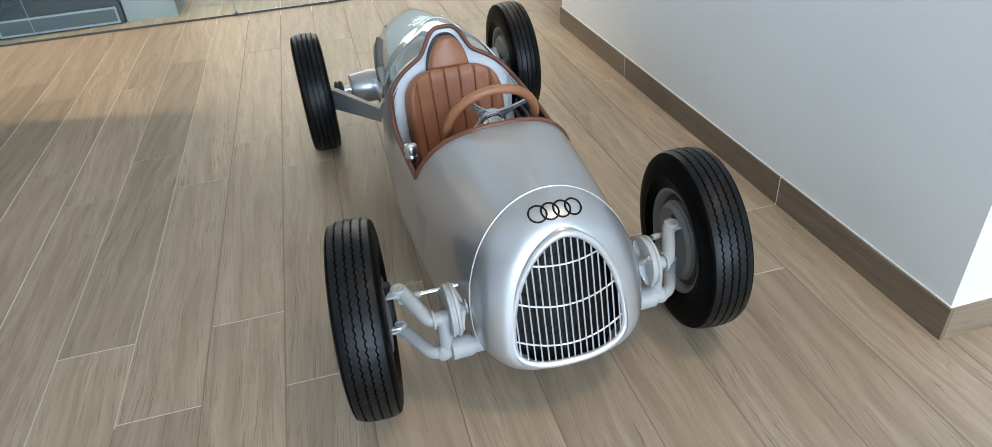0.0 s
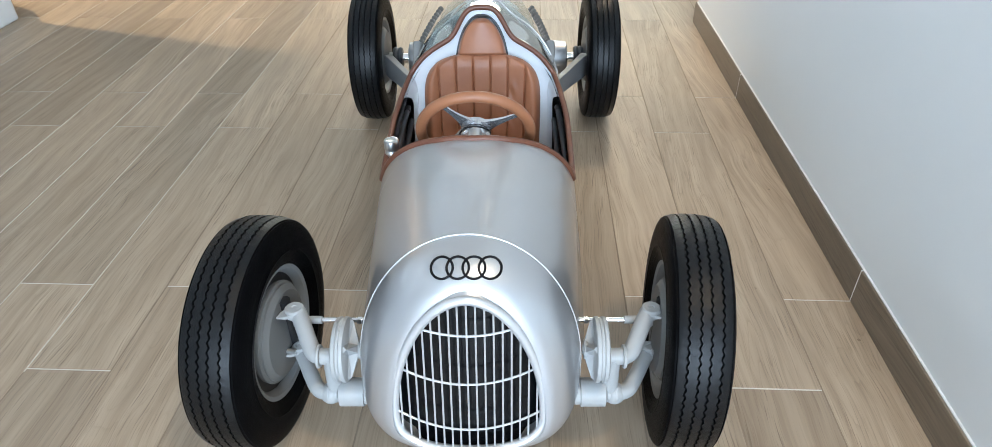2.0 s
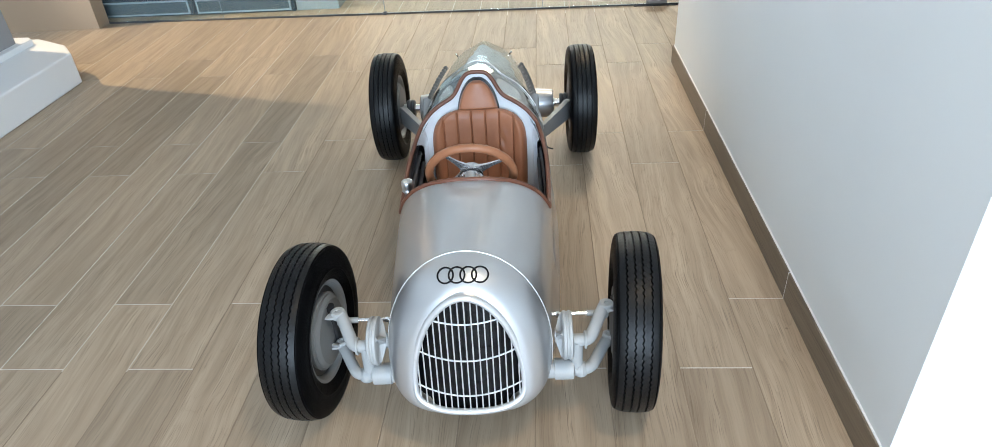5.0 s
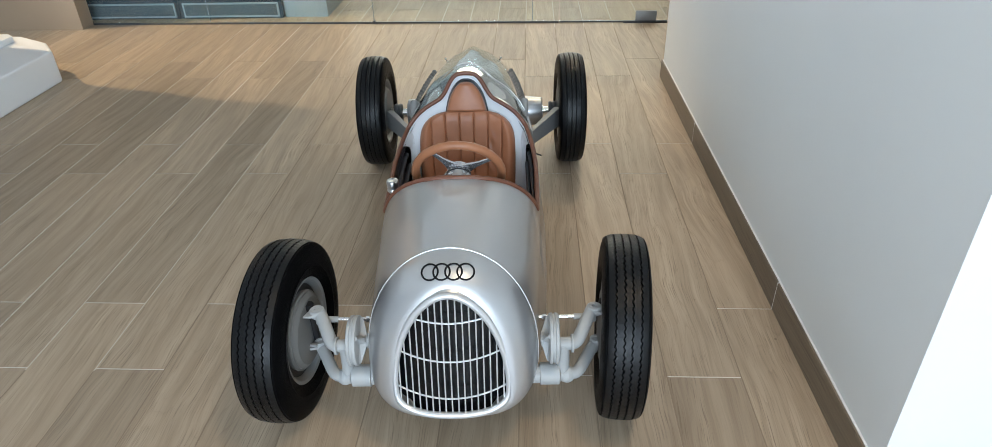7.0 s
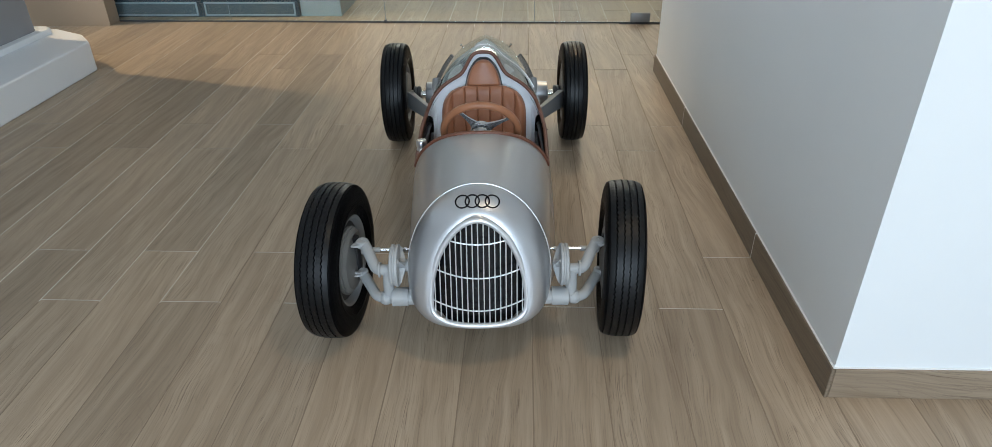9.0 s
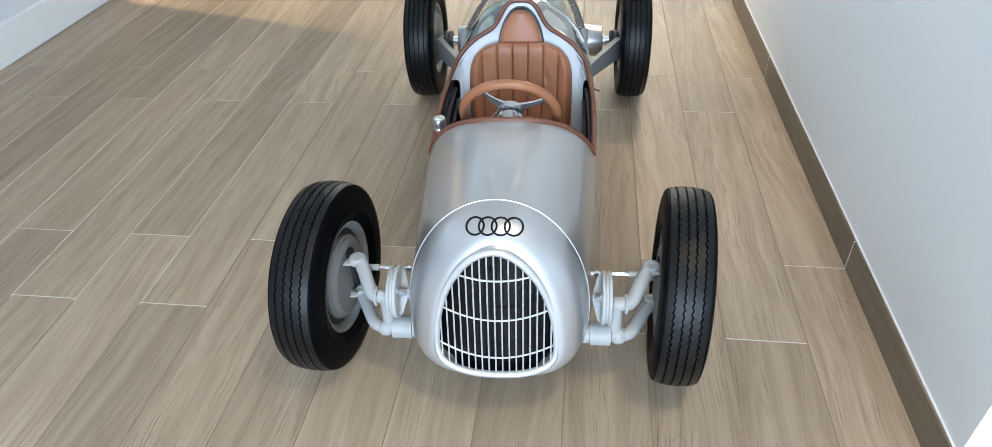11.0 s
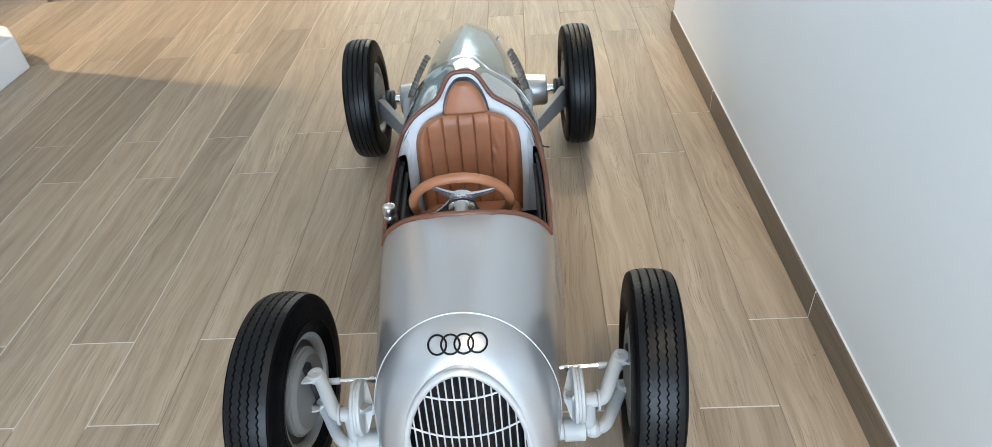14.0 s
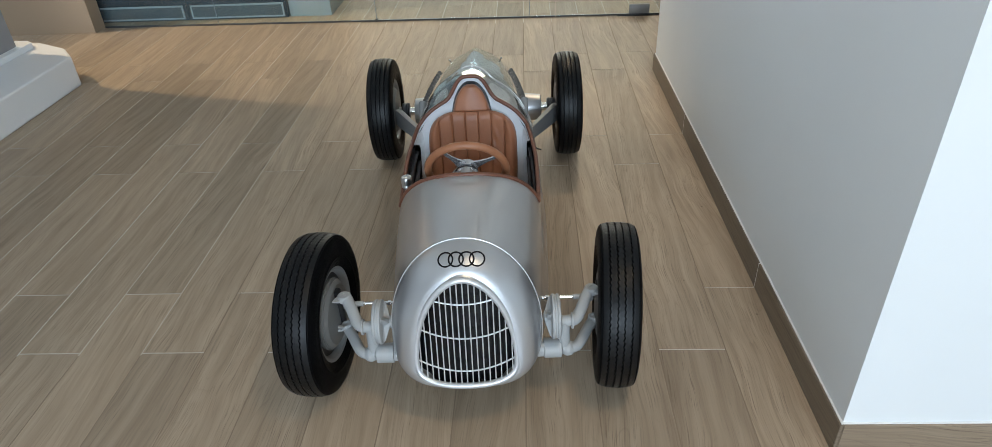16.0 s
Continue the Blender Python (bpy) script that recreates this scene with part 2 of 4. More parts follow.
def rubber():
    """Black rubber, dusty on the tread, with small S-shaped sipes pressed into the three middle ribs."""
    m = mat("tyre_rubber", (0.006, 0.006, 0.007), 0.45, spec=0.22)
    v = coords(m, (1, 1, 1))
    sep = node(m, "ShaderNodeSeparateXYZ")
    link(m, v, sep.inputs[0])
    yy = maths(m, "MULTIPLY", sep.outputs["Y"], sep.outputs["Y"])
    zz = maths(m, "MULTIPLY", sep.outputs["Z"], sep.outputs["Z"])
    tread = maths(m, "GREATER_THAN", maths(m, "ADD", yy, zz), 0.2245 ** 2)
    c = ramp(m, noisy(m, v, 14, 5), [(0.3, (0.002, 0.002, 0.0023)), (0.75, (0.0045, 0.0045, 0.005))])
    dust = maths(m, "MULTIPLY", tread, ramp(m, noisy(m, v, 38, 5, 0.65), [(0.35, (0.15, 0.15, 0.15)), (0.7, (1, 1, 1))]))
    c = mixed(m, maths(m, "MULTIPLY", dust, 0.30), c, (0.012, 0.0145, 0.016))
    link(m, c, bsdf(m).inputs["Base Color"])
    r = node(m, "ShaderNodeMapRange")
    r.inputs["To Min"].default_value, r.inputs["To Max"].default_value = 0.30, 0.36
    link(m, noisy(m, v, 9, 5), r.inputs["Value"])
    link(m, r.outputs["Result"], bsdf(m).inputs["Roughness"])
    link(m, maths(m, "ADD", maths(m, "MULTIPLY", tread, 0.23), 0.02), bsdf(m).inputs["Specular IOR Level"])
    turn = maths(m, "MULTIPLY", maths(m, "ARCTAN2", sep.outputs["Z"], sep.outputs["Y"]), 88.0)
    swing = maths(m, "MULTIPLY", maths(m, "SINE", turn, 0.0), 0.0030)
    side = maths(m, "ABSOLUTE", maths(m, "SUBTRACT", maths(m, "ABSOLUTE", sep.outputs["X"], 0.0), 0.0185), 0.0)
    rib = maths(m, "MINIMUM", maths(m, "ABSOLUTE", maths(m, "SUBTRACT", sep.outputs["X"], swing), 0.0), maths(m, "ABSOLUTE", maths(m, "SUBTRACT", side, maths(m, "ABSOLUTE", swing, 0.0)), 0.0))
    gap = maths(m, "GREATER_THAN", maths(m, "COSINE", turn, 0.0), -0.62)
    sipe = maths(m, "MULTIPLY", maths(m, "MULTIPLY", maths(m, "LESS_THAN", rib, 0.0007), gap), tread)
    grain = noisy(m, v, 420, 3)
    bumped(m, maths(m, "SUBTRACT", maths(m, "MULTIPLY", grain, 0.35), sipe), 1.0, 0.0018)
    return m


def leather(name, low, high):
    m = mat(name, high, 0.42)
    v = coords(m, (1, 1, 1))
    c = ramp(m, noisy(m, v, 11, 5), [(0.3, low), (0.7, high)])
    link(m, c, bsdf(m).inputs["Base Color"])
    vor = node(m, "ShaderNodeTexVoronoi", Scale=420.0)
    link(m, v, vor.inputs["Vector"])
    creases = noisy(m, coords(m, (1, 1, 0.45)), 24, 3, 0.5, 1.6)
    bumped(m, maths(m, "ADD", maths(m, "MULTIPLY", vor.outputs["Distance"], 0.35), maths(m, "MULTIPLY", creases, 2.2)), 0.35, 0.0008)
    return m


RUBBER = rubber()
LEATHER = leather("brown_leather", (0.305, 0.118, 0.056), (0.385, 0.158, 0.079))
PIPING = leather("dark_brown_leather_edge", (0.115, 0.043, 0.024), (0.16, 0.06, 0.033))
RIMLEATHER = leather("tan_leather", (0.27, 0.108, 0.050), (0.34, 0.142, 0.068))


def glass_material():
    m = bpy.data.materials.new("clear_glass")
    m.use_nodes = True
    b = bsdf(m)
    b.inputs["Base Color"].default_value = (0.86, 0.94, 0.92, 1)
    b.inputs["Roughness"].default_value = 0.02
    b.inputs["Transmission Weight"].default_value = 1.0
    b.inputs["IOR"].default_value = 1.45
    return m


GLASS = glass_material()


# ---- mesh helpers ----
def finish(bm, name, material, smooth=True, sharp=40):
    me = bpy.data.meshes.new(name)
    bmesh.ops.recalc_face_normals(bm, faces=bm.faces)
    bm.to_mesh(me)
    bm.free()
    if smooth:
        me.polygons.foreach_set("use_smooth", [True] * len(me.polygons))
        me.set_sharp_from_angle(angle=radians(sharp))
    me.materials.append(material)
    return me


def part(name, bm, material, parent, label="", smooth=True, sharp=40):
    ob = new(name, finish(bm, name, material, smooth, sharp))
    ob.parent = parent
    if label:
        ob["label"] = label
    return ob


def thing(name, bm, material, label, category, kind="", smooth=True, group=""):
    return tagged(new(name, finish(bm, name, material, smooth)), label, category, group, kind)


def box(lo, hi, bevel=0.0, bm=None, segs=2):
    bm = bm or bmesh.new()
    c = [(a + b) / 2 for a, b in zip(lo, hi)]
    d = [abs(b - a) for a, b in zip(lo, hi)]
    r = bmesh.ops.create_cube(bm, size=1, matrix=Matrix.Translation(c) @ Matrix.Diagonal((*d, 1)))
    if bevel:
        es = list({e for v in r["verts"] for e in v.link_edges})
        bmesh.ops.bevel(bm, geom=es, offset=bevel, segments=segs, profile=0.5, affect="EDGES")
    return bm


def grid(rows, closed_u=False, closed_v=False, bm=None):
    """Quads over rows of points; u along a row, v from row to row."""
    bm = bm or bmesh.new()
    vs = [[bm.verts.new(p) for p in row] for row in rows]
    nv, nu = len(vs), len(vs[0])
    for j in range(nv if closed_v else nv - 1):
        for i in range(nu if closed_u else nu - 1):
            q = (vs[j][i], vs[j][(i + 1) % nu], vs[(j + 1) % nv][(i + 1) % nu], vs[(j + 1) % nv][i])
            bm.faces.new(q)
    return bm


def tube(path, radius, sides=10, closed=False, bm=None, flat=1.0, caps=True):
    """A round bar along a path of points; radius a number or one for each point."""
    pts = [Vector(p) for p in path]
    n = len(pts)
    rad = [radius] * n if isinstance(radius, (int, float)) else list(radius)
    rows, up = [], None
    for i, p in enumerate(pts):
        a = pts[(i - 1) % n] if (closed or i > 0) else p
        b = pts[(i + 1) % n] if (closed or i < n - 1) else p
        d = (b - a).normalized()
        if up is None:
            up = Vector((0, 0, 1)) if abs(d.z) < 0.9 else Vector((1, 0, 0))
        side = d.cross(up).normalized()
        up = side.cross(d).normalized()
        rows.append([p + rad[i] * (math.cos(t) * side + flat * math.sin(t) * up) for t in (2 * math.pi * k / sides for k in range(sides))])
    bm = grid(rows, True, closed, bm)
    if caps and not closed:
        bm.verts.ensure_lookup_table()
        base = len(bm.verts) - n * sides
        bm.faces.new([bm.verts[base + k] for k in range(sides)])
        bm.faces.new([bm.verts[base + (n - 1) * sides + k] for k in range(sides)])
    return bm


def smooth_path(pts, per=6, closed=False):
    """Catmull-Rom through the points."""
    p = [Vector(q) for q in pts]
    n = len(p)
    out = []
    for i in range(n if closed else n - 1):
        a = p[(i - 1) % n] if (closed or i > 0) else p[0]
        b, c = p[i], p[(i + 1) % n]
        d = p[(i + 2) % n] if (closed or i < n - 2) else p[-1]
        for k in range(per):
            t = k / per
            out.append(0.5 * (2 * b + (c - a) * t + (2 * a - 5 * b + 4 * c - d) * t * t + (3 * b - a - 3 * c + d) * t ** 3))
    if not closed:
        out.append(p[-1])
    return out


def lathe(profile, axis="X", sides=48, bm=None, centre=(0, 0, 0)):
    """Turns (along, radius) pairs round an axis."""
    rows = []
    for k in range(sides):
        t = 2 * math.pi * k / sides
        row = []
        for a, r in profile:
            c, s = r * math.cos(t), r * math.sin(t)
            q = {"X": (a, c, s), "Y": (c, a, s), "Z": (c, s, a)}[axis]
            row.append(Vector(q) + Vector(centre))
        rows.append(row)
    bm = grid(rows, False, True, bm)
    bmesh.ops.remove_doubles(bm, verts=bm.verts, dist=1e-5)
    return bm


def lerp_table(table, s):
    """Piecewise smooth interpolation of rows (s, a, b, ...)."""
    if s <= table[0][0]:
        return list(table[0][1:])
    for lo, hi in zip(table, table[1:]):
        if s <= hi[0]:
            t = (s - lo[0]) / (hi[0] - lo[0])
            return [a + (b - a) * t for a, b in zip(lo[1:], hi[1:])]
    return list(table[-1][1:])


# ---- the room ----
def slab(name, lo, hi, material, label, category, bevel=0.0):
    return thing(name, box(lo, hi, bevel), material, label, category, "structure", smooth=False)


WX = 1.218          # face of the corridor wall
W0, W1 = -0.672, 2.075
PX, P0, P1 = -2.31, -3.0, 2.06
GY = 3.20           # plane of the glass partition

floor = slab("floor", (-6.2, -7.2, -0.12), (6.2, 7.2, -0.0010), GROUT, "wood-look porcelain plank floor with pale grout joints", "floor")
slab("ceiling", (-6.2, -7.2, 3.6), (6.2, 7.2, 3.7), CEIL, "plain white painted showroom ceiling", "ceiling")
WALL_TURN = pose(WX, 0, 0, 0, 0, 0.35) @ pose(-WX, 0, 0)
slab("wall_corridor", (WX, W0, -0.01), (3.2, W1, 3.6), WALL, "smooth pale grey painted plaster wall block", "wall").matrix_world = WALL_TURN
slab("wall_north", (-6.2, 7.0, -0.01), (6.2, 7.2, 3.6), WALL, "plain pale back wall behind the glass", "wall")
slab("wall_east", (6.0, -7.0, -0.01), (6.2, 7.0, 3.6), WALL, "plain pale side wall", "wall")


def wall_with_opening(name, lo, hi, axis, a0, a1, z0, z1, label):
    """A wall slab with one rectangular window opening through it; axis is the wall's long direction."""
    bm = bmesh.new()
    i = 0 if axis == "x" else 1
    spans = (((lo[i], a0), (lo[2], hi[2])), ((a1, hi[i]), (lo[2], hi[2])), ((a0, a1), (lo[2], z0)), ((a0, a1), (z1, hi[2])))
    for (s0, s1), (b0, b1) in spans:
        l, h = list(lo), list(hi)
        l[i], h[i], l[2], h[2] = s0, s1, b0, b1
        box(l, h, bm=bm)
    bmesh.ops.remove_doubles(bm, verts=bm.verts, dist=1e-5)
    return thing(name, bm, WALL, label, "wall", "structure", smooth=False)


wall_with_opening("wall_south", (-6.2, -7.2, -0.01), (6.2, -7.0, 3.6), "x", -1.6, 3.2, 0.9, 3.4, "plain pale front wall with a wide shop window")
wall_with_opening("wall_west", (-6.2, -7.0, -0.01), (-6.0, 7.0, 3.6), "y", -3.1, 3.5, 1.35, 2.95, "plain pale side wall with a window opening")


def skirting(name, pieces, parent_label):
    """A run of tile skirting boards, each piece an object under the run."""
    base = tagged(new(name), parent_label, "skirting board", kind="structure")
    for lo, hi, turn in pieces:
        w, l, h = hi[0] - lo[0], hi[1] - lo[1], hi[2] - lo[2]
        if turn:
            bm = box((-h / 2, -w / 2, -l / 2), (h / 2, w / 2, l / 2), 0.0012, segs=1)
            m = Matrix.Translation([(a + b) / 2 for a, b in zip(lo, hi)]) @ Matrix(((0, 1, 0, 0), (0, 0, 1, 0), (1, 0, 0, 0), (0, 0, 0, 1)))
        else:
            bm = box((-h / 2, -l / 2, -w / 2), (h / 2, l / 2, w / 2), 0.0012, segs=1)
            m = Matrix.Translation([(a + b) / 2 for a, b in zip(lo, hi)]) @ Matrix(((0, 0, -1, 0), (0, 1, 0, 0), (1, 0, 0, 0), (0, 0, 0, 1)))
        ob = part("skirting_piece", bm, SKIRT_END_LIT if turn else SKIRT, base, "tile on the end face, coloured lighter for the window light on it" if turn else "", smooth=False)
        ob.matrix_basis = m
    return base


T = 0.010
skirting("baseboard", [
    ((WX - T, W0 - T, 0.0), (WX, 0.0, 0.1), False),
    ((WX - T, 0.003, 0.0), (WX, 1.2, 0.1), False),
    ((WX - T, 1.203, 0.0), (WX, W1 + T, 0.1), False),
    ((WX + 0.001, W0 - T, 0.0), (2.35, W0, 0.1), True),
    ((2.353, W0 - T, 0.0), (3.2, W0, 0.1), True),
    ((WX + 0.001, W1, 0.0), (2.4, W1 + T, 0.1), True),
], "grey-brown wood-look tile skirting along the corridor wall").matrix_world = WALL_TURN
bm = box((WX - T, 0.0, 0.0), (WX, 0.003, 0.1))
box((WX - T, 1.2, 0.0), (WX, 1.203, 0.1), bm=bm)
thing("trim_joint", bm, CAULK, "pale grouted joints between skirting tiles", "grout joint", "structure", smooth=False).matrix_world = WALL_TURN
bm = box((WX - 0.005, W0 - 0.005, 0.1), (WX + 0.002, W1 + 0.005, 0.1025))
box((WX + 0.002, W0 - 0.005, 0.1), (3.2, W0 + 0.002, 0.1025), bm=bm)
thing("trim_sealant", bm, CAULK, "thin white sealant line on the skirting", "sealant", "structure", smooth=False).matrix_world = WALL_TURN


def unseen_ceiling_light(x, y, r):
    """A round downlight, added in the unseen ceiling: white ring and pale lens."""
    base = tagged(new("unseen_ceiling_light"), "round white downlight assumed in the unseen ceiling", "ceiling light", "recessed ceiling downlights")
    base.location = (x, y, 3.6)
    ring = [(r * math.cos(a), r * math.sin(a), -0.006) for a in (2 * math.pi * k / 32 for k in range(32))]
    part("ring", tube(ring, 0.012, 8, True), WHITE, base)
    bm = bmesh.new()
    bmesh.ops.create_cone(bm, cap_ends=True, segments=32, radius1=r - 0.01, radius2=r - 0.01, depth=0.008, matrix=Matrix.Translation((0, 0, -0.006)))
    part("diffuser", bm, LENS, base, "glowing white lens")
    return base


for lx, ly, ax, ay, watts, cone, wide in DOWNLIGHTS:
    unseen_ceiling_light(lx, ly, 0.09 + 0.5 * wide)

# white plinth with a stepped ledge and the grey low wall on it; the far end is cut aslant
def prism(outline, z0, z1, bevel=0.0):
    bm = bmesh.new()
    low = [bm.verts.new((x, y, z0)) for x, y in outline]
    top = [bm.verts.new((x, y, z1)) for x, y in outline]
    bm.faces.new(low[::-1])
    bm.faces.new(top)
    for k in range(len(outline)):
        j = (k + 1) % len(outline)
        bm.faces.new((low[k], low[j], top[j], top[k]))
    if bevel:
        bmesh.ops.bevel(bm, geom=list(bm.edges), offset=bevel, segments=2, profile=0.5, affect="EDGES")
    return bm


thing("wall_plinth", prism([(-3.3, P0), (PX, P0), (PX, P1 + 0.015), (-2.44, P1 + 0.17), (-2.69, P1 + 0.31), (-3.3, P1 + 0.31)], 0.0, 0.185, 0.010), WHITE, "low white lacquered plinth under a grey low wall", "plinth", "structure", smooth=False)
thing("trim_plinth", prism([(-3.3, P0 - 0.02), (-2.63, P0 - 0.02), (-2.65, P1 + 0.19), (-2.70, P1 + 0.23), (-3.3, P1 + 0.23)], 0.185, 0.222, 0.004), WHITE, "white stepped ledge between plinth and grey wall", "trim", "structure", smooth=False)
thing("wall_panel_grey", prism([(-3.3, P0 - 0.01), (-2.70, P0 - 0.01), (-2.70, P1 + 0.112), (-3.3, P1 + 0.17)], 0.222, 1.58), GREY, "smooth grey low wall standing on the plinth", "low wall", "structure", smooth=False)
# beige block added to fill an unclear patch; no pier is known here
slab("wall_beige_stand_in", (-4.4, GY - 0.05, -0.01), (-2.80, GY + 0.10, 3.6), BEIGE, "beige stand-in block beside the glass partition", "wall")


PARTITION = pose(1.2, GY, 0, 0, 0, -1.1) @ pose(-1.2, -GY, 0)


# glass partition: panes with thin dark joints, a door with steel patch fitting
def glass_partition():
    base = tagged(new("window_1"), "frameless clear glass partition with dark bottom channel", "glass partition", kind="structure")
    base.matrix_world = PARTITION
    edges = [-2.79, -1.89, -0.67, 0.475, 0.66]
    for a, b in zip(edges, edges[1:]):
        ob = part("pane", box((a + 0.002, GY - 0.005, 0.012), (b - 0.002, GY + 0.005, 2.6), 0.001, segs=1), GLASS, base, smooth=False)
        ob.visible_shadow = False
    for a in edges[1:-1]:
        part("joint_seal", box((a - 0.0018, GY - 0.004, 0.012), (a + 0.0018, GY + 0.004, 2.6)), PALE, base, smooth=False)
    part("floor_channel", box((-2.79, GY - 0.007, 0.0), (0.66, GY + 0.007, 0.012), 0.001, segs=1), TUBE, base, "thin dark floor channel", smooth=False)
    part("floor_clip", box((-0.68, GY - 0.018, 0.0), (-0.66, GY + 0.018, 0.022), 0.003), TUBE, base, "small dark floor clip")
    part("head_rail", box((-2.79, GY - 0.03, 2.6), (1.45, GY + 0.03, 3.6)), WALL, base, smooth=False)
    return base


def glass_door():
    base = tagged(new("door_1"), "frameless clear glass door with steel patch fitting", "glass door", kind="structure")
    base.matrix_world = PARTITION
    ob = part("pane", box((0.668, GY - 0.005, 0.012), (1.425, GY + 0.005, 2.59), 0.001, segs=1), GLASS, base, smooth=False)
    ob.visible_shadow = False
    part("patch_fitting", box((1.20, GY - 0.014, 0.014), (1.345, GY + 0.014, 0.080), 0.003), HUBGREY, base, "brushed steel patch fitting")
    part("bottom_seal", box((0.668, GY - 0.005, 0.002), (1.425, GY + 0.005, 0.012), 0.001, segs=1), TUBE, base, "thin dark seal under the door", smooth=False)
    part("floor_plate", box((1.115, GY - 0.022, 0.0), (1.42, GY + 0.015, 0.005), 0.0015), BLACK, base, "black floor spring plate")
    part("frame_post", box((1.43, GY - 0.03, 0.0), (1.47, GY + 0.03, 2.6), 0.003), STEEL, base, smooth=False)
    return base


glass_partition()
glass_door()
slab("wall_partition", (1.475, GY - 0.06, -0.01), (6.0, GY + 0.06, 3.6), WALL, "plain pale partition wall beside the glass door", "wall")


def low_cabinet(x0, x1):
    base = tagged(new("cabinet"), "dark blue laminate cabinet with pale framed base panel", "cabinet", group="cabinets behind the glass")
    part("body", box((x0, 3.42, 0.0), (x1 - 0.004, 3.85, 1.1), 0.004), NAVY, base)
    part("base_panel", box((x0 + 0.036, 3.412, 0.02), (x1 - 0.036, 3.42, 0.108), 0.001, segs=1), TEAL, base, "paler blue-grey base panel", smooth=False)
    for z in (0.012, 0.105):
        part("base_trim", box((x0 + 0.03, 3.408, z), (x1 - 0.03, 3.42, z + 0.012), 0.001, segs=1), PALE, base, "pale base trim")
    for x in (x0 + 0.03, x1 - 0.042):
        part("edge_trim", box((x, 3.408, 0.025), (x + 0.012, 3.42, 0.104), 0.001, segs=1), PALE, base, "pale edge trim")
    return base


low_cabinet(-3.0, -2.18)
low_cabinet(-2.18, -1.39)
slab("wall_pier", (-1.385, 3.44, -0.01), (-1.06, 4.0, 3.6), PIER, "pale blue-grey pier beside the cabinets", "pier")

# ---- the pedal car ----
from mathutils.bvhtree import BVHTree

TURN_CAR = 2.0
car = tagged(new("pedal_car"), "silver vintage racing pedal car with brown leather cockpit", "pedal car")
car.matrix_world = pose(0.271, -0.371, 0.0, 0, 0, TURN_CAR)

# stations along the body: s, half width, top, bottom, widest height, roundness above, lean
STATIONS = [
    (-0.059, 0.200, 0.514, 0.130, 0.265, 2.00, 0.22),
    (0.10, 0.212, 0.526, 0.098, 0.280, 2.10, 0.12),
    (0.235, 0.222, 0.530, 0.090, 0.285, 2.20, 0.0),
    (0.34, 0.228, 0.540, 0.088, 0.285, 2.20, 0.0),
    (0.60, 0.238, 0.545, 0.088, 0.290, 2.20, 0.0),
    (0.80, 0.235, 0.530, 0.090, 0.290, 2.20, 0.0),
    (0.85, 0.233, 0.532, 0.094, 0.290, 2.18, 0.0),
    (0.92, 0.229, 0.556, 0.102, 0.290, 2.00, 0.0),
    (1.00, 0.222, 0.562, 0.112, 0.290, 1.97, 0.0),
    (1.10, 0.215, 0.550, 0.125, 0.290, 2.00, 0.0),
    (1.20, 0.206, 0.535, 0.130, 0.290, 2.03, 0.0),
    (1.30, 0.194, 0.517, 0.140, 0.290, 2.06, 0.0),
    (1.40, 0.179, 0.497, 0.150, 0.290, 2.08, 0.0),
    (1.48, 0.163, 0.477, 0.163, 0.287, 2.10, 0.0),
    (1.55, 0.144, 0.455, 0.175, 0.285, 2.12, 0.0),
    (1.61, 0.121, 0.429, 0.190, 0.282, 2.08, 0.0),
    (1.66, 0.097, 0.400, 0.205, 0.280, 2.04, 0.0),
    (1.70, 0.071, 0.370, 0.222, 0.280, 1.98, 0.0),
    (1.73, 0.044, 0.338, 0.242, 0.280, 1.92, 0.0),
    (1.745, 0.025, 0.318, 0.254, 0.280, 1.90, 0.0),
    (1.755, 0.004, 0.290, 0.272, 0.280, 1.90, 0.0),
]
HUMP = [(0.70, 0.070, 0.066), (0.85, 0.070, 0.066), (0.92, 0.040, 0.076), (1.0, 0.024, 0.066), (1.2, 0.018, 0.046), (1.4, 0.016, 0.032), (1.55, 0.014, 0.026), (1.66, 0.014, 0.028), (1.72, 0.010, 0.022), (1.745, 0.004, 0.02), (1.76, 0.0, 0.02)]
# lower flanks: squareness and outward lean
FLANK = [(-0.2, 3.0, 0.0), (-0.059, 3.0, 0.0), (0.10, 6.0, 0.033), (0.55, 6.0, 0.034), (0.80, 6.0, 0.016), (1.05, 4.0, 0.0), (1.25, 2.6, 0.0), (1.8, 2.6, 0.0)]
SEAM, FRONT = -0.059, -0.146


def shape(s):
    if s < SEAM:
        q = (SEAM - s) / (SEAM - FRONT)
        g = math.sqrt(max(0.0, 1 - q * q))
        return [0.134 + 0.066 * g, 0.461 + 0.053 * g, 0.157 - 0.027 * g, 0.230 + 0.035 * g, 1.8 + 0.2 * g, 0.22]
    return lerp_table(STATIONS, s)


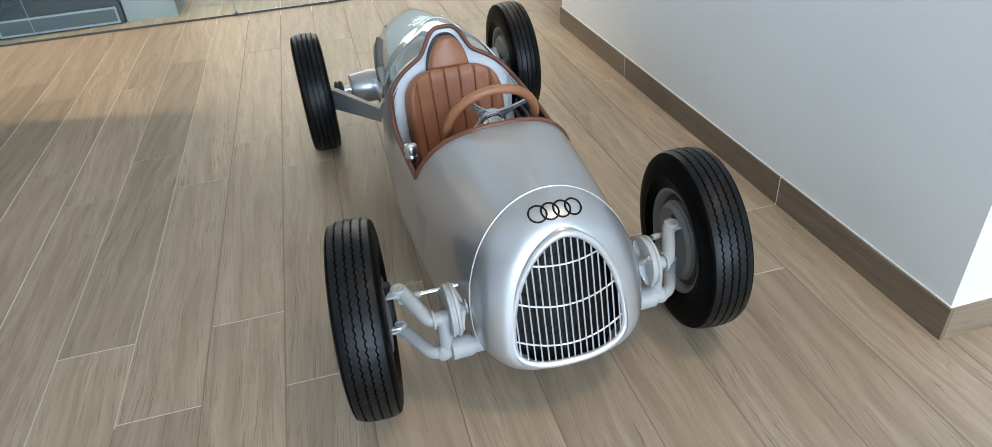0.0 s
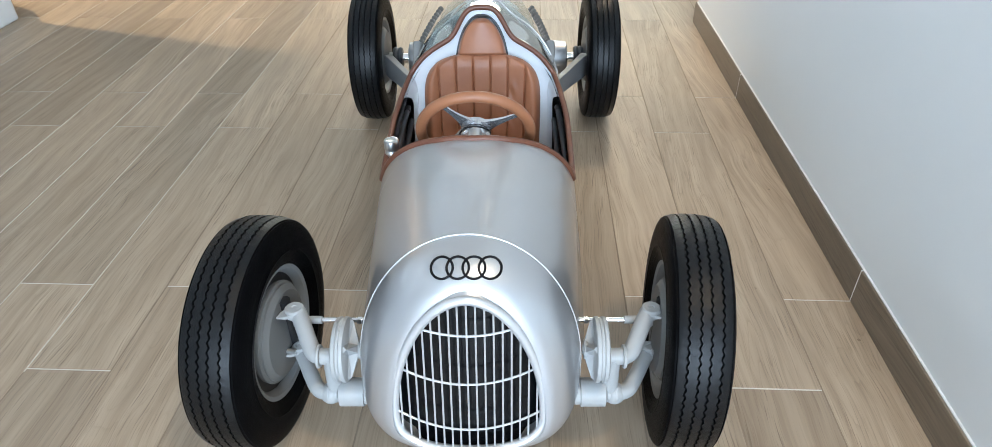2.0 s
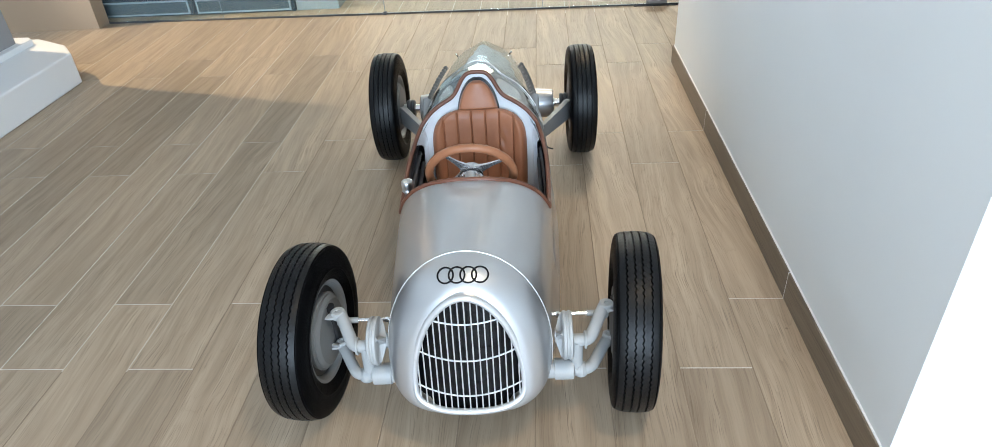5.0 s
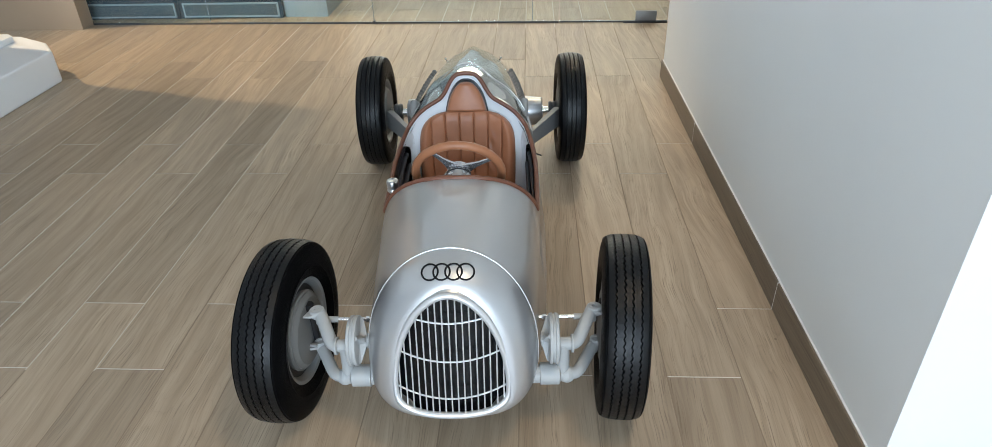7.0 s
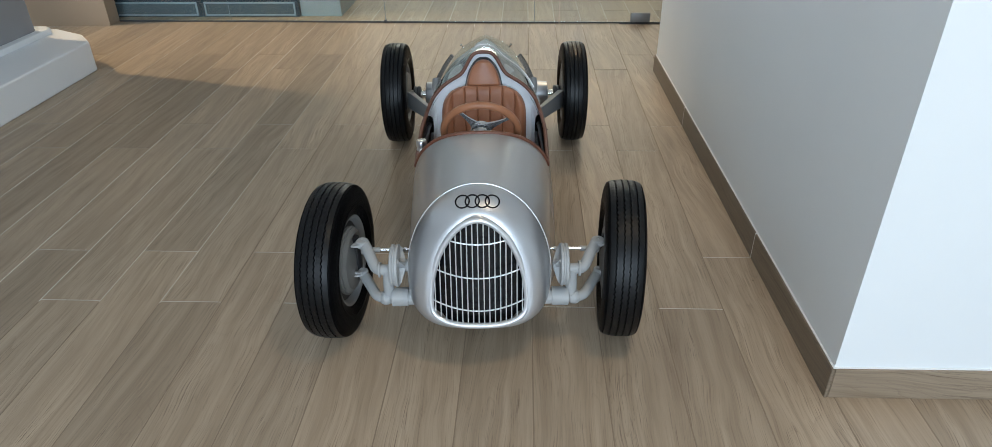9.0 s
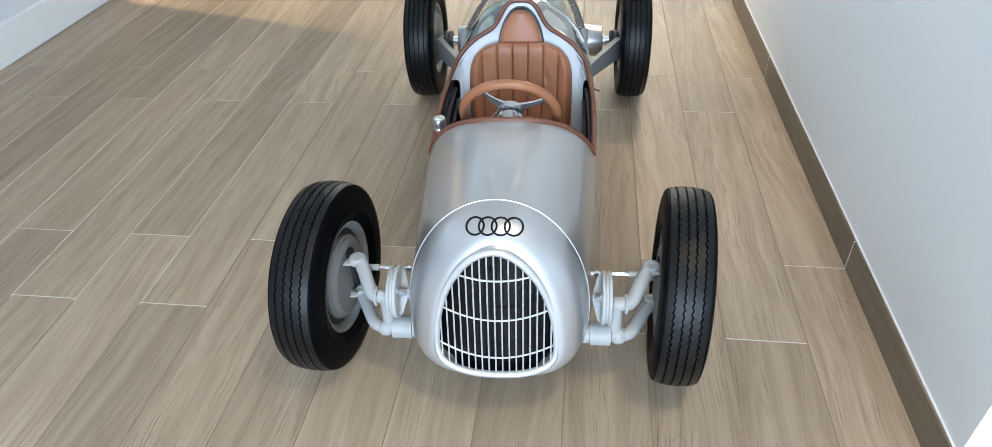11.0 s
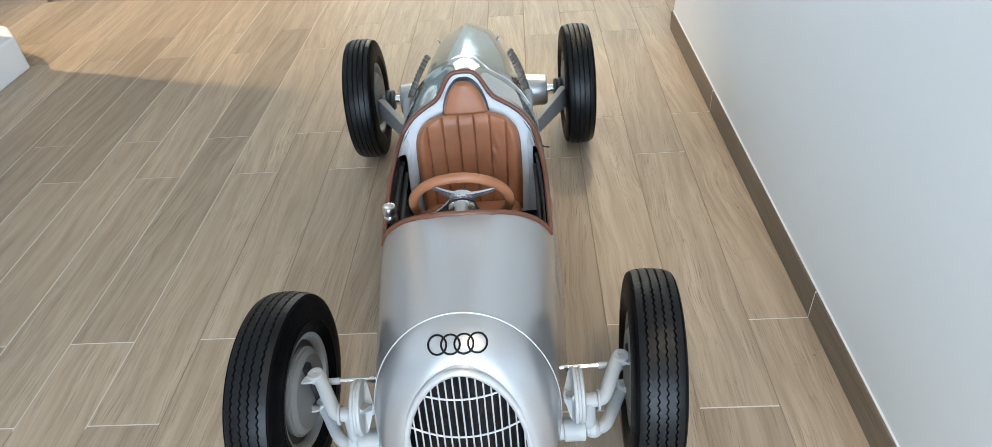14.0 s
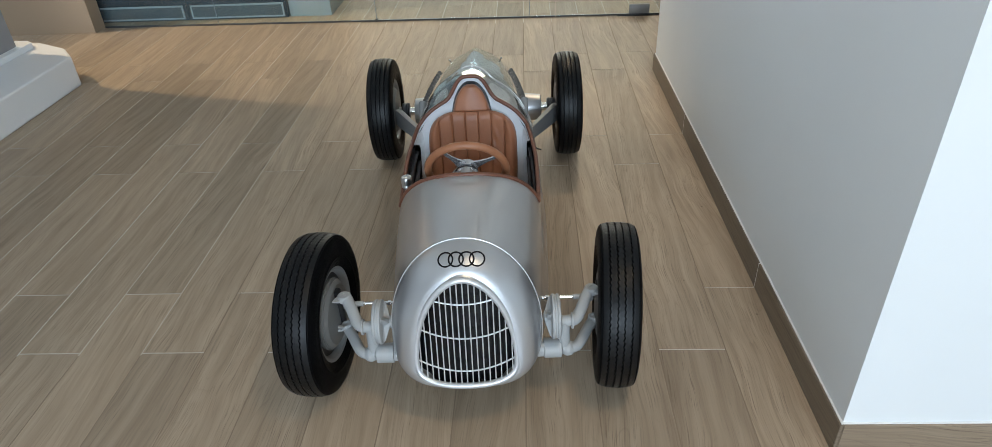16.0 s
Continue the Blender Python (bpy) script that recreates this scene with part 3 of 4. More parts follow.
def on_body(s, th, out=0.0):
    """The point of the body's skin at station s; th from the top (0) round to the bottom (pi)."""
    w, zt, zb, zm, e, k = shape(s)
    eb, flare = lerp_table(FLANK, s)
    sn, cs = abs(math.sin(th)), math.cos(th)
    if cs >= 0:
        x, z = (w + out) * sn ** (2 / e), zm + (zt + out - zm) * cs ** (2 / e)
    else:
        z = zm - (zm + out - zb) * (-cs) ** (2 / eb)
        x = (w + out + flare * (zm - z) / (zm - zb)) * sn ** (2 / eb)
    if s > 0.6 and cs > 0:
        h, b = lerp_table(HUMP, s)
        z += h * math.exp(-(x / b) ** (4 if s < 0.85 else max(2.2, 4 - 12 * (s - 0.85)))) * min(1.0, (s - 0.6) / 0.1)
    return Vector((x, s - k * (0.522 - z), z))


def theta_z(s, z):
    w, zt, zb, zm, e, k = shape(s)
    return math.acos(min(1.0, max(0.0, (z - zm) / (zt - zm))) ** (e / 2))


def theta_low(s, z):
    w, zt, zb, zm, e, k = shape(s)
    return math.acos(-((zm - z) / (zm - zb)) ** (lerp_table(FLANK, s)[0] / 2))


def theta_x(s, x):
    w, zt, zb, zm, e, k = shape(s)
    return math.asin(min(1.0, x / w) ** (e / 2))


RIM = [(0.241, 0.0)] + [(s, theta_z(s, z)) for s, z in ((0.250, 0.522), (0.266, 0.506), (0.287, 0.476), (0.308, 0.44), (0.327, 0.40), (0.338, 0.375), (0.45, 0.380), (0.55, 0.388), (0.65, 0.400), (0.72, 0.411), (0.765, 0.426))]
RIM += [(s, theta_x(s, x)) for s, x in ((0.788, 0.198), (0.806, 0.165), (0.814, 0.122), (0.822, 0.095), (0.827, 0.08), (0.833, 0.06), (0.838, 0.03), (0.839, 0.0))]
S_RIM0, S_RIM1 = 0.241, 0.839


def rim_theta(s):
    return 0.0 if s <= S_RIM0 or s >= S_RIM1 else lerp_table(RIM, s)[0]


def skin(stations, turns=26, out=0.0, mirror=True):
    bm = bmesh.new()
    for side in (1, -1) if mirror else (1,):
        rows = []
        for s in stations:
            t0 = rim_theta(s)
            row = []
            for i in range(turns + 1):
                p = on_body(s, t0 + (math.pi - t0) * i / turns, out)
                row.append((side * p.x, p.y, p.z))
            rows.append(row)
        grid(rows, bm=bm)
    bmesh.ops.remove_doubles(bm, verts=bm.verts, dist=2e-5)
    return bm


def steps(a, b, n):
    return [a + (b - a) * i / n for i in range(n + 1)]


nose_s = [FRONT + (SEAM - FRONT) * (1 - math.cos(math.pi / 2 * i / 14)) for i in range(15)]
part("nose_cowl", skin(nose_s, 36), PAINT, car, "satin silver rounded nose cowl")
main_s = steps(SEAM, 0.241, 14) + [0.243, 0.245, 0.2475] + steps(0.25, 0.338, 22) + steps(0.35, 0.77, 30) + steps(0.775, 0.835, 36) + [0.837, 0.839, 0.845]
part("body", skin(main_s), PAINT, car, "satin silver painted body tub")
tail_s = steps(0.845, 1.5, 34) + steps(1.51, 1.72, 18) + [1.733, 1.745, 1.751, 1.755]
bm = skin(tail_s)
part("engine_cover", bm, POLISH, car, "polished silver tapering engine cover")
line = [on_body(SEAM, math.pi * i / 60, 0.0005) for i in range(61)]
ring = [(p.x, p.y, p.z) for p in line] + [(-p.x, p.y, p.z) for p in line[-2:0:-1]]
part("nose_seam", tube(ring, 0.0013, 8, True), TRIMLINE, car, "thin bright seam line")


right = []
for (s0, t0), (s1, t1) in zip(RIM, RIM[1:]):
    for k in range(5):
        s = s0 + (s1 - s0) * k / 5
        right.append(on_body(s, rim_theta(s)))
right.append(on_body(S_RIM1, 0))
loop = [(p.x, p.y, p.z) for p in right] + [(-p.x, p.y, p.z) for p in right[-2:0:-1]]
part("cockpit_trim", tube(loop, 0.0070, 10, True), PIPING, car, "brown leather edge roll round the cockpit")

# silver sheet that rolls in from the rim and runs down behind the seat
def liner():
    bm = bmesh.new()
    pts = [p for p in right if p.y > 0.685]
    for side in (1, -1):
        rows = []
        for p in pts:
            lip = p + Vector((-0.05 * p.x, max(0.008, 0.45 * (0.792 - p.y)), -0.016))
            fold = Vector((p.x * 0.92, max(p.y + 0.010, 0.792 + 0.10 * (p.z - 0.42)), p.z - 0.055))
            foot = Vector((p.x * 0.93, 0.752, 0.14))
            row = smooth_path([p, lip, fold, fold.lerp(foot, 0.35), foot], 6)
            rows.append([(side * q.x, q.y, q.z - 0.002) for q in row])
        grid(rows, bm=bm)
    bmesh.ops.remove_doubles(bm, verts=bm.verts, dist=1e-4)
    return bm


part("seat_surround", liner(), INNER, car, "pale silver panel round the seat")


def lining():
    bm = bmesh.new()
    for side in (1, -1):
        rows = []
        for s in steps(0.20, 0.80, 20):
            t0 = max(rim_theta(s), 0.15) + 0.02
            rows.append([(side * p.x, p.y, p.z) for p in (on_body(s, t0 + (math.pi - t0) * i / 12, -0.012) for i in range(13))])
        grid(rows, bm=bm)
    bmesh.ops.remove_doubles(bm, verts=bm.verts, dist=1e-4)
    return bm


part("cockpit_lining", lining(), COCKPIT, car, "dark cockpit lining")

# seat: fluted backrest, bolsters, headrest, cushion
def cushion_pad(outline, thick, flutes, bulge, m, n=44):
    """A pad over an outline (half width by height), with vertical flutes on its face; local x across, z up, face towards -y."""
    rows, tall = [], 64
    for j in range(tall + 1):
        v = 1 - (1 - j / tall) ** 1.7
        hw = outline(v)
        row = []
        for i in range(n + 1):
            a = -1 + 2 * i / n
            edge = min(1.0, 6.5 * (1 - abs(a))) * min(1.0, 9 * v, 9 * (1 - v))
            puff = math.sqrt(max(0.0, 1 - (1 - edge) ** 2))
            f = 0.0
            if flutes:
                x = a * hw
                pitch = 0.0475 * (0.94 + 0.06 * v)
                lim = 0.5 * pitch * flutes
                seams = [-lim + pitch * q for q in range(flutes + 1)]
                f = -1.1 * max(math.exp(-((x - q) / 0.0017) ** 2) for q in seams)
                if abs(x) > lim:
                    f += 1.6 * math.sin(math.pi * min(1.0, (abs(x) - lim) / max(0.004, hw - lim)))
                else:
                    cell = (x + lim) / pitch
                    f += 0.32 * (1 - (2 * (cell - math.floor(cell)) - 1) ** 4)
                # slack leather beside one bolster
                f += 0.55 * math.exp(-((x - 0.082 - 0.012 * math.sin(9 * v)) / 0.012) ** 2) * math.sin(34 * v + 160 * x) * math.exp(-((v - 0.55) / 0.2) ** 2)
            d = thick * puff + bulge * (1 - a * a) * puff + 0.0055 * f * puff
            row.append(m @ Vector((a * hw, -d, v)))
        rows.append(row)
    return grid(rows)


seat_m = pose(0, 0.735, 0.16, -11, 0, 0) @ Matrix.Diagonal((1, 1, 0.335, 1))


def seat_outline(v):
    w = 0.157 + 0.005 * math.sin(math.pi * v)
    if v > 0.60:
        w *= max(0.0, 1 - ((v - 0.60) / 0.40) ** 3.3) ** (1 / 2.9)
    return max(w, 0.02)


part("backrest", cushion_pad(seat_outline, 0.034, 5, -0.016, seat_m, 300), LEATHER, car, "brown leather backrest with stitched vertical flutes")
head_m = pose(0, 0.822, 0.474, -14, 0, 0) @ Matrix.Diagonal((1, 1, 0.101, 1))


def head_outline(v):
    return 0.065 * (1 - 0.30 * v) * max(0.0, 1 - v ** 2.9) ** 0.5 + 0.004


# slightly larger black pad that draws the dark line above the headrest
part("headrest_back", cushion_pad(head_outline, 0.022, 0, 0.0, head_m @ Matrix.Translation((0, 0.006, 0)) @ Matrix.Diagonal((1.05, 1, 1.09, 1)), 20), BLACK, car, "black pad behind the headrest")
part("headrest", cushion_pad(head_outline, 0.035, 0, 0.012, head_m, 30), LEATHER, car, "brown leather headrest pad")
bm = box((-0.15, 0.44, 0.14), (0.15, 0.72, 0.225), 0.03, segs=4)
part("seat_cushion", bm, LEATHER, car, "brown leather seat cushion")

# steering wheel and column
wheel_m = pose(0, 0.334, 0.496, 25, 0, 0)
sw = part("steering_wheel", tube([wheel_m @ Vector((0.118 * math.cos(t), 0, 0.118 * math.sin(t))) for t in (2 * math.pi * i / 72 for i in range(72))], 0.0118, 14, True), RIMLEATHER, car, "tan leather steering wheel rim")
prof = [(-0.10, 0.0), (-0.10, 0.024), (-0.030, 0.025), (-0.026, 0.032), (-0.018, 0.034), (-0.012, 0.033), (-0.011, 0.029), (-0.003, 0.029), (-0.002, 0.033), (0.010, 0.032), (0.018, 0.030), (0.022, 0.024), (0.023, 0.010), (0.023, 0.0)]
bm = lathe(prof, "Y", 40)
bm.transform(wheel_m)
part("hub", bm, ALU, sw, "brushed aluminium hub")
bm = lathe([(-0.0095, 0.0292), (-0.0095, 0.0308), (-0.0055, 0.0308), (-0.0055, 0.0292)], "Y", 40)
bm.transform(wheel_m)
part("hub_ring", bm, BLACK, sw, "black ring on the hub")
for ang in (36, 124, 214, 304):
    a = radians(ang)
    d = Vector((math.cos(a), 0, math.sin(a)))
    n = Vector((-math.sin(a), 0, math.cos(a)))
    rows = []
    for k in range(13):
        t = k / 12
        r = 0.018 + 0.094 * t
        w = 0.0050 + 0.0165 * (1 - t) ** 2.6
        y = 0.013 - 0.016 * t ** 0.8
        h = 0.0035 + 0.0035 * (1 - t)
        c = d * r
        rows.append([c + n * w + Vector((0, y - h, 0)), c + n * w + Vector((0, y, 0)), c + n * w * 0.6 + Vector((0, y + 0.0022, 0)), c - n * w * 0.6 + Vector((0, y + 0.0022, 0)), c - n * w + Vector((0, y, 0)), c - n * w + Vector((0, y - h, 0))])
    bm = grid(rows, True)
    bm.transform(wheel_m)
    part("spoke", bm, ALU, sw, "polished aluminium spoke")
part("steering_column", tube([(0, 0.31, 0.508), (0, 0.20, 0.46), (0, 0.05, 0.40)], 0.017, 14), STEEL, car, "grey steering column")

part("cable", tube(smooth_path([(-0.026, 0.345, 0.487), (-0.05, 0.362, 0.468), (-0.08, 0.366, 0.455), (-0.128, 0.36, 0.448)], 6), 0.0017, 8), RIMLEATHER, car, "thin tan cable below the steering wheel")

# gear lever, side tubes
lever = part("gear_lever", tube([(-0.195, 0.43, 0.16), (-0.203, 0.44, 0.30), (-0.207, 0.445, 0.375)], 0.007, 10), STEEL, car, "slim steel gear lever")
bm = lathe([(-0.034, 0.0), (-0.034, 0.0105), (-0.030, 0.0125), (-0.024, 0.0175), (-0.014, 0.0185), (-0.007, 0.0175), (-0.004, 0.0150), (-0.001, 0.0150), (0.001, 0.0182), (0.019, 0.0182), (0.0225, 0.0160), (0.0235, 0.0120), (0.0225, 0.0105), (0.0225, 0.0)], "Z", 28, centre=(-0.206, 0.442, 0.397))
part("knob", bm, STEEL, lever, "polished metal gear knob")
for side in (1, -1):
    bar = part("side_tube", tube(smooth_path([(side * 0.212, 0.34, 0.275), (side * 0.217, 0.52, 0.312), (side * 0.211, 0.765, 0.340)], 8), 0.0075, 12), TUBE, car, "dark grey frame tube inside the cockpit")
    part("end_cap", tube([(side * 0.2112, 0.752, 0.338), (side * 0.211, 0.770, 0.341)], 0.0092, 12), BLACK, bar, "black cap where the tube meets the panel")
    part("side_tube", tube(smooth_path([(side * 0.196, 0.34, 0.245), (side * 0.202, 0.52, 0.275), (side * 0.202, 0.765, 0.305)], 8), 0.0075, 12), TUBE, car, "dark grey frame tube inside the cockpit")


# grille
def grille_y(x, z):
    return FRONT - 0.22 * (0.522 - z) - 0.020 * (1 - (x / 0.134) ** 2) + 0.012


def grille_half(z):
    zt, zb, zm, w = 0.458, 0.162, 0.226, 0.131
    if z >= zm:
        q = (z - zm) / (zt - zm)
        return w * max(0.0, 1 - q ** 1.85) ** (1 / 1.85)
    q = (zm - z) / (zm - zb)
    return w * max(0.0, 1 - q ** 3.4) ** (1 / 3.4)


def grille_ring(scale, back):
    pts = []
    for i in range(96):
        t = 2 * math.pi * i / 96
        s, c = math.sin(t), math.cos(t)
        e = 1.85 if c >= 0 else 3.2
        x = 0.131 * scale * math.copysign(abs(s) ** (2 / e), s)
        z = 0.226 + (0.232 if c >= 0 else -0.064) * scale * abs(c) ** (2 / e)
        pts.append(Vector((x, grille_y(x, z) + back, z)))
    return pts


gr = part("grille", tube(grille_ring(1.0, 0.0), 0.0082, 10, True), TRIMLINE, car, "bright silver grille surround")
part("surround_flange", grid([grille_ring(1.0, 0.0), grille_ring(1.045, 0.012), grille_ring(1.03, 0.03)], True), PAINT, gr)
nbars = 17
for i in range(nbars):
    x = -0.1184 + 0.2368 * i / (nbars - 1)
    zs = [0.164 + (0.458 - 0.164) * k / 60 for k in range(61)]
    inside = [z for z in zs if grille_half(z) > abs(x)]
    z0, z1 = inside[0] - 0.002, inside[-1] + 0.002
    part("grille_bar", tube([(x, grille_y(x, z) + 0.001, z) for z in steps(z0, z1, 8)], 0.0018, 6), TRIMLINE, gr)
for z in (0.391, 0.297, 0.204):
    h = 0.0
    while h < 0.13 and grille_half(z + 1.5 * h * h) > h + 0.001:
        h += 0.001
    part("cross_bar", tube([(x, grille_y(x, z + 1.5 * x * x) + 0.0015, z + 1.5 * x * x) for x in steps(-h, h, 24)], 0.0021, 8), TRIMLINE, gr, "bright curved cross bar")
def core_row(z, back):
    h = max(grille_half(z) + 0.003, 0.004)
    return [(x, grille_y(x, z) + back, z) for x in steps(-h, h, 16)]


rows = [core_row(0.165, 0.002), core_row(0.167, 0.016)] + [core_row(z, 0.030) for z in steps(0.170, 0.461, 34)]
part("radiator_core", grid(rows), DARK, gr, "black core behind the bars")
gr.location.z = 0.004
# ring emblem laid on the nose
bm = skin(nose_s + steps(SEAM, 0.0, 4)[1:], 48)
nose_tree = BVHTree.FromBMesh(bm)
bm.free()
centre = nose_tree.ray_cast(Vector((0, -1, 0.497)), Vector((0, 1, 0)))[0]
across, upw = Vector((1, 0, 0)), Vector((0, 0.66, 0.75)).normalized()
normal = across.cross(upw).normalized()
for k in range(4):
    pts = []
    for i in range(40):
        t = 2 * math.pi * i / 40
        p = centre + across * ((k - 1.5) * 0.0262 + 0.0182 * math.cos(t)) + upw * 0.0182 * math.sin(t)
        hit = nose_tree.ray_cast(p + normal * 0.2, -normal)
        pts.append(hit[0] + hit[1] * 0.0008 * (1 if hit[1].dot(normal) > 0 else -1))
    part("emblem_ring", tube(pts, 0.0021, 8, True), EMBLEM, car, "thin black emblem ring")


# wheels
TYRE_R, TYRE_W = 0.231, 0.112


def tyre_mesh():
    """Five ribs between four notched zigzag grooves, a stepped shoulder and bulging sidewalls."""
    waves, per = 88, 6
    n = waves * per
    swing = (-1, -1, -0.1, 1, 1, 0.1)
    half = [(0.0, 0.0, 0), (0.0068, 0.0001, 1), (0.0078, 0.0070, 1), (0.0096, 0.0070, 1), (0.0106, 0.0002, 1), (0.0185, 0.0008, 0), (0.0262, 0.0016, 1), (0.0272, 0.0085, 1), (0.0290, 0.0085, 1), (0.0300, 0.0022, 1), (0.0385, 0.0042, 0), (0.0440, 0.0064, 0), (0.0452, 0.0084, 2), (0.0462, 0.0088, 2), (0.0480, 0.0090, 0)]
    wall = [(0.0505, 0.0135), (0.0530, 0.022), (0.0552, 0.036), (0.0562, 0.050), (0.0556, 0.064), (0.0562, 0.066), (0.0545, 0.070), (0.0515, 0.083), (0.0440, 0.096), (0.0420, 0.101)]
    one = [(a, TYRE_R - d, z) for a, d, z in half] + [(a, TYRE_R - d, 0) for a, d in wall]
    prof = [(-a, r, z) for a, r, z in one[:0:-1]] + one
    rows = []
    for k in range(n):
        t = 2 * math.pi * k / n
        zig = 0.0014 * swing[k % per]
        notch = 0.0010 if k % 2 else 0.0
        rows.append([(a + (zig if z == 1 else 0.0), (r - (notch if z == 2 else 0.0)) * math.cos(t), (r - (notch if z == 2 else 0.0)) * math.sin(t)) for a, r, z in prof])
    return grid(rows, False, True)


TYRE = finish(tyre_mesh(), "tyre", RUBBER, True, 35)
RIMW = finish(lathe([(0.0425, 0.128), (0.0455, 0.136), (0.042, 0.137), (0.030, 0.128), (0.018, 0.119), (-0.018, 0.119), (-0.030, 0.128), (-0.042, 0.137), (-0.0455, 0.136), (-0.0425, 0.128), (-0.030, 0.121), (-0.012, 0.112), (0.012, 0.112), (0.030, 0.121), (0.0425, 0.128)], "X", 64), "rim", HUBGREY, True, 30)
DISC = finish(lathe([(0.002, 0.113), (0.006, 0.100), (0.014, 0.060), (0.018, 0.035), (0.018, 0.0), (0.010, 0.0), (0.006, 0.06), (-0.004, 0.113), (0.002, 0.113)], "X", 64), "wheel_disc", HUBGREY, True, 30)
DRUM = finish(lathe([(0.010, 0.0), (0.010, 0.098), (-0.020, 0.098), (-0.022, 0.104), (-0.026, 0.104), (-0.028, 0.099), (-0.032, 0.099), (-0.034, 0.103), (-0.038, 0.103), (-0.040, 0.097), (-0.044, 0.097), (-0.046, 0.094), (-0.052, 0.086), (-0.054, 0.05), (-0.058, 0.03), (-0.058, 0.0)], "X", 64), "brake_drum", DRUMGREY, True, 30)
# black ring put in as the shade in the gap between drum and rim
SHADOWGAP = finish(lathe([(-0.027, 0.1185), (-0.027, 0.1000), (-0.025, 0.1000), (-0.025, 0.1185), (-0.027, 0.1185)], "X", 64), "gap_shade_ring", BLACK, True, 30)
NUT = finish(lathe([(0.018, 0.030), (0.034, 0.026), (0.046, 0.022), (0.052, 0.014), (0.054, 0.0)], "X", 24), "hub_nut", CHROME, True, 40)
bm = box((0.036, -0.042, -0.007), (0.046, 0.042, 0.007), 0.003)
EARS = finish(bm, "spinner_ear", CHROME)


def wheel(name, x, y, steer, label):
    """A wheel whose outer face looks away from the car."""
    base = new(name)
    base.parent = car
    base["label"] = label
    side = 1 if x > 0 else -1
    base.matrix_basis = pose(x, y, TYRE_R, 0, 0, steer + (0 if side > 0 else 180))
    for nm, me, lab in (("tyre", TYRE, "black ribbed rubber tyre"), ("rim", RIMW, "silver wheel rim"), ("wheel_disc", DISC, ""), ("brake_drum", DRUM, "pale grey brake drum"), ("gap_shade_ring", SHADOWGAP, ""), ("hub_nut", NUT, "chrome hub nut"), ("spinner_ear", EARS, "chrome spinner")):
        ob = new(nm, me)
        ob.parent = base
        if lab:
            ob["label"] = lab
    return base


STEER = -5.5
wheel("front_wheel", -0.424, 0.0, STEER, "steered front wheel with ribbed tyre")
wheel("front_wheel", 0.413, 0.0, STEER, "steered front wheel with ribbed tyre")
wheel("rear_wheel", -0.421, 1.43, 0.0, "rear wheel with ribbed tyre")
wheel("rear_wheel", 0.403, 1.43, 0.0, "rear wheel with ribbed tyre")


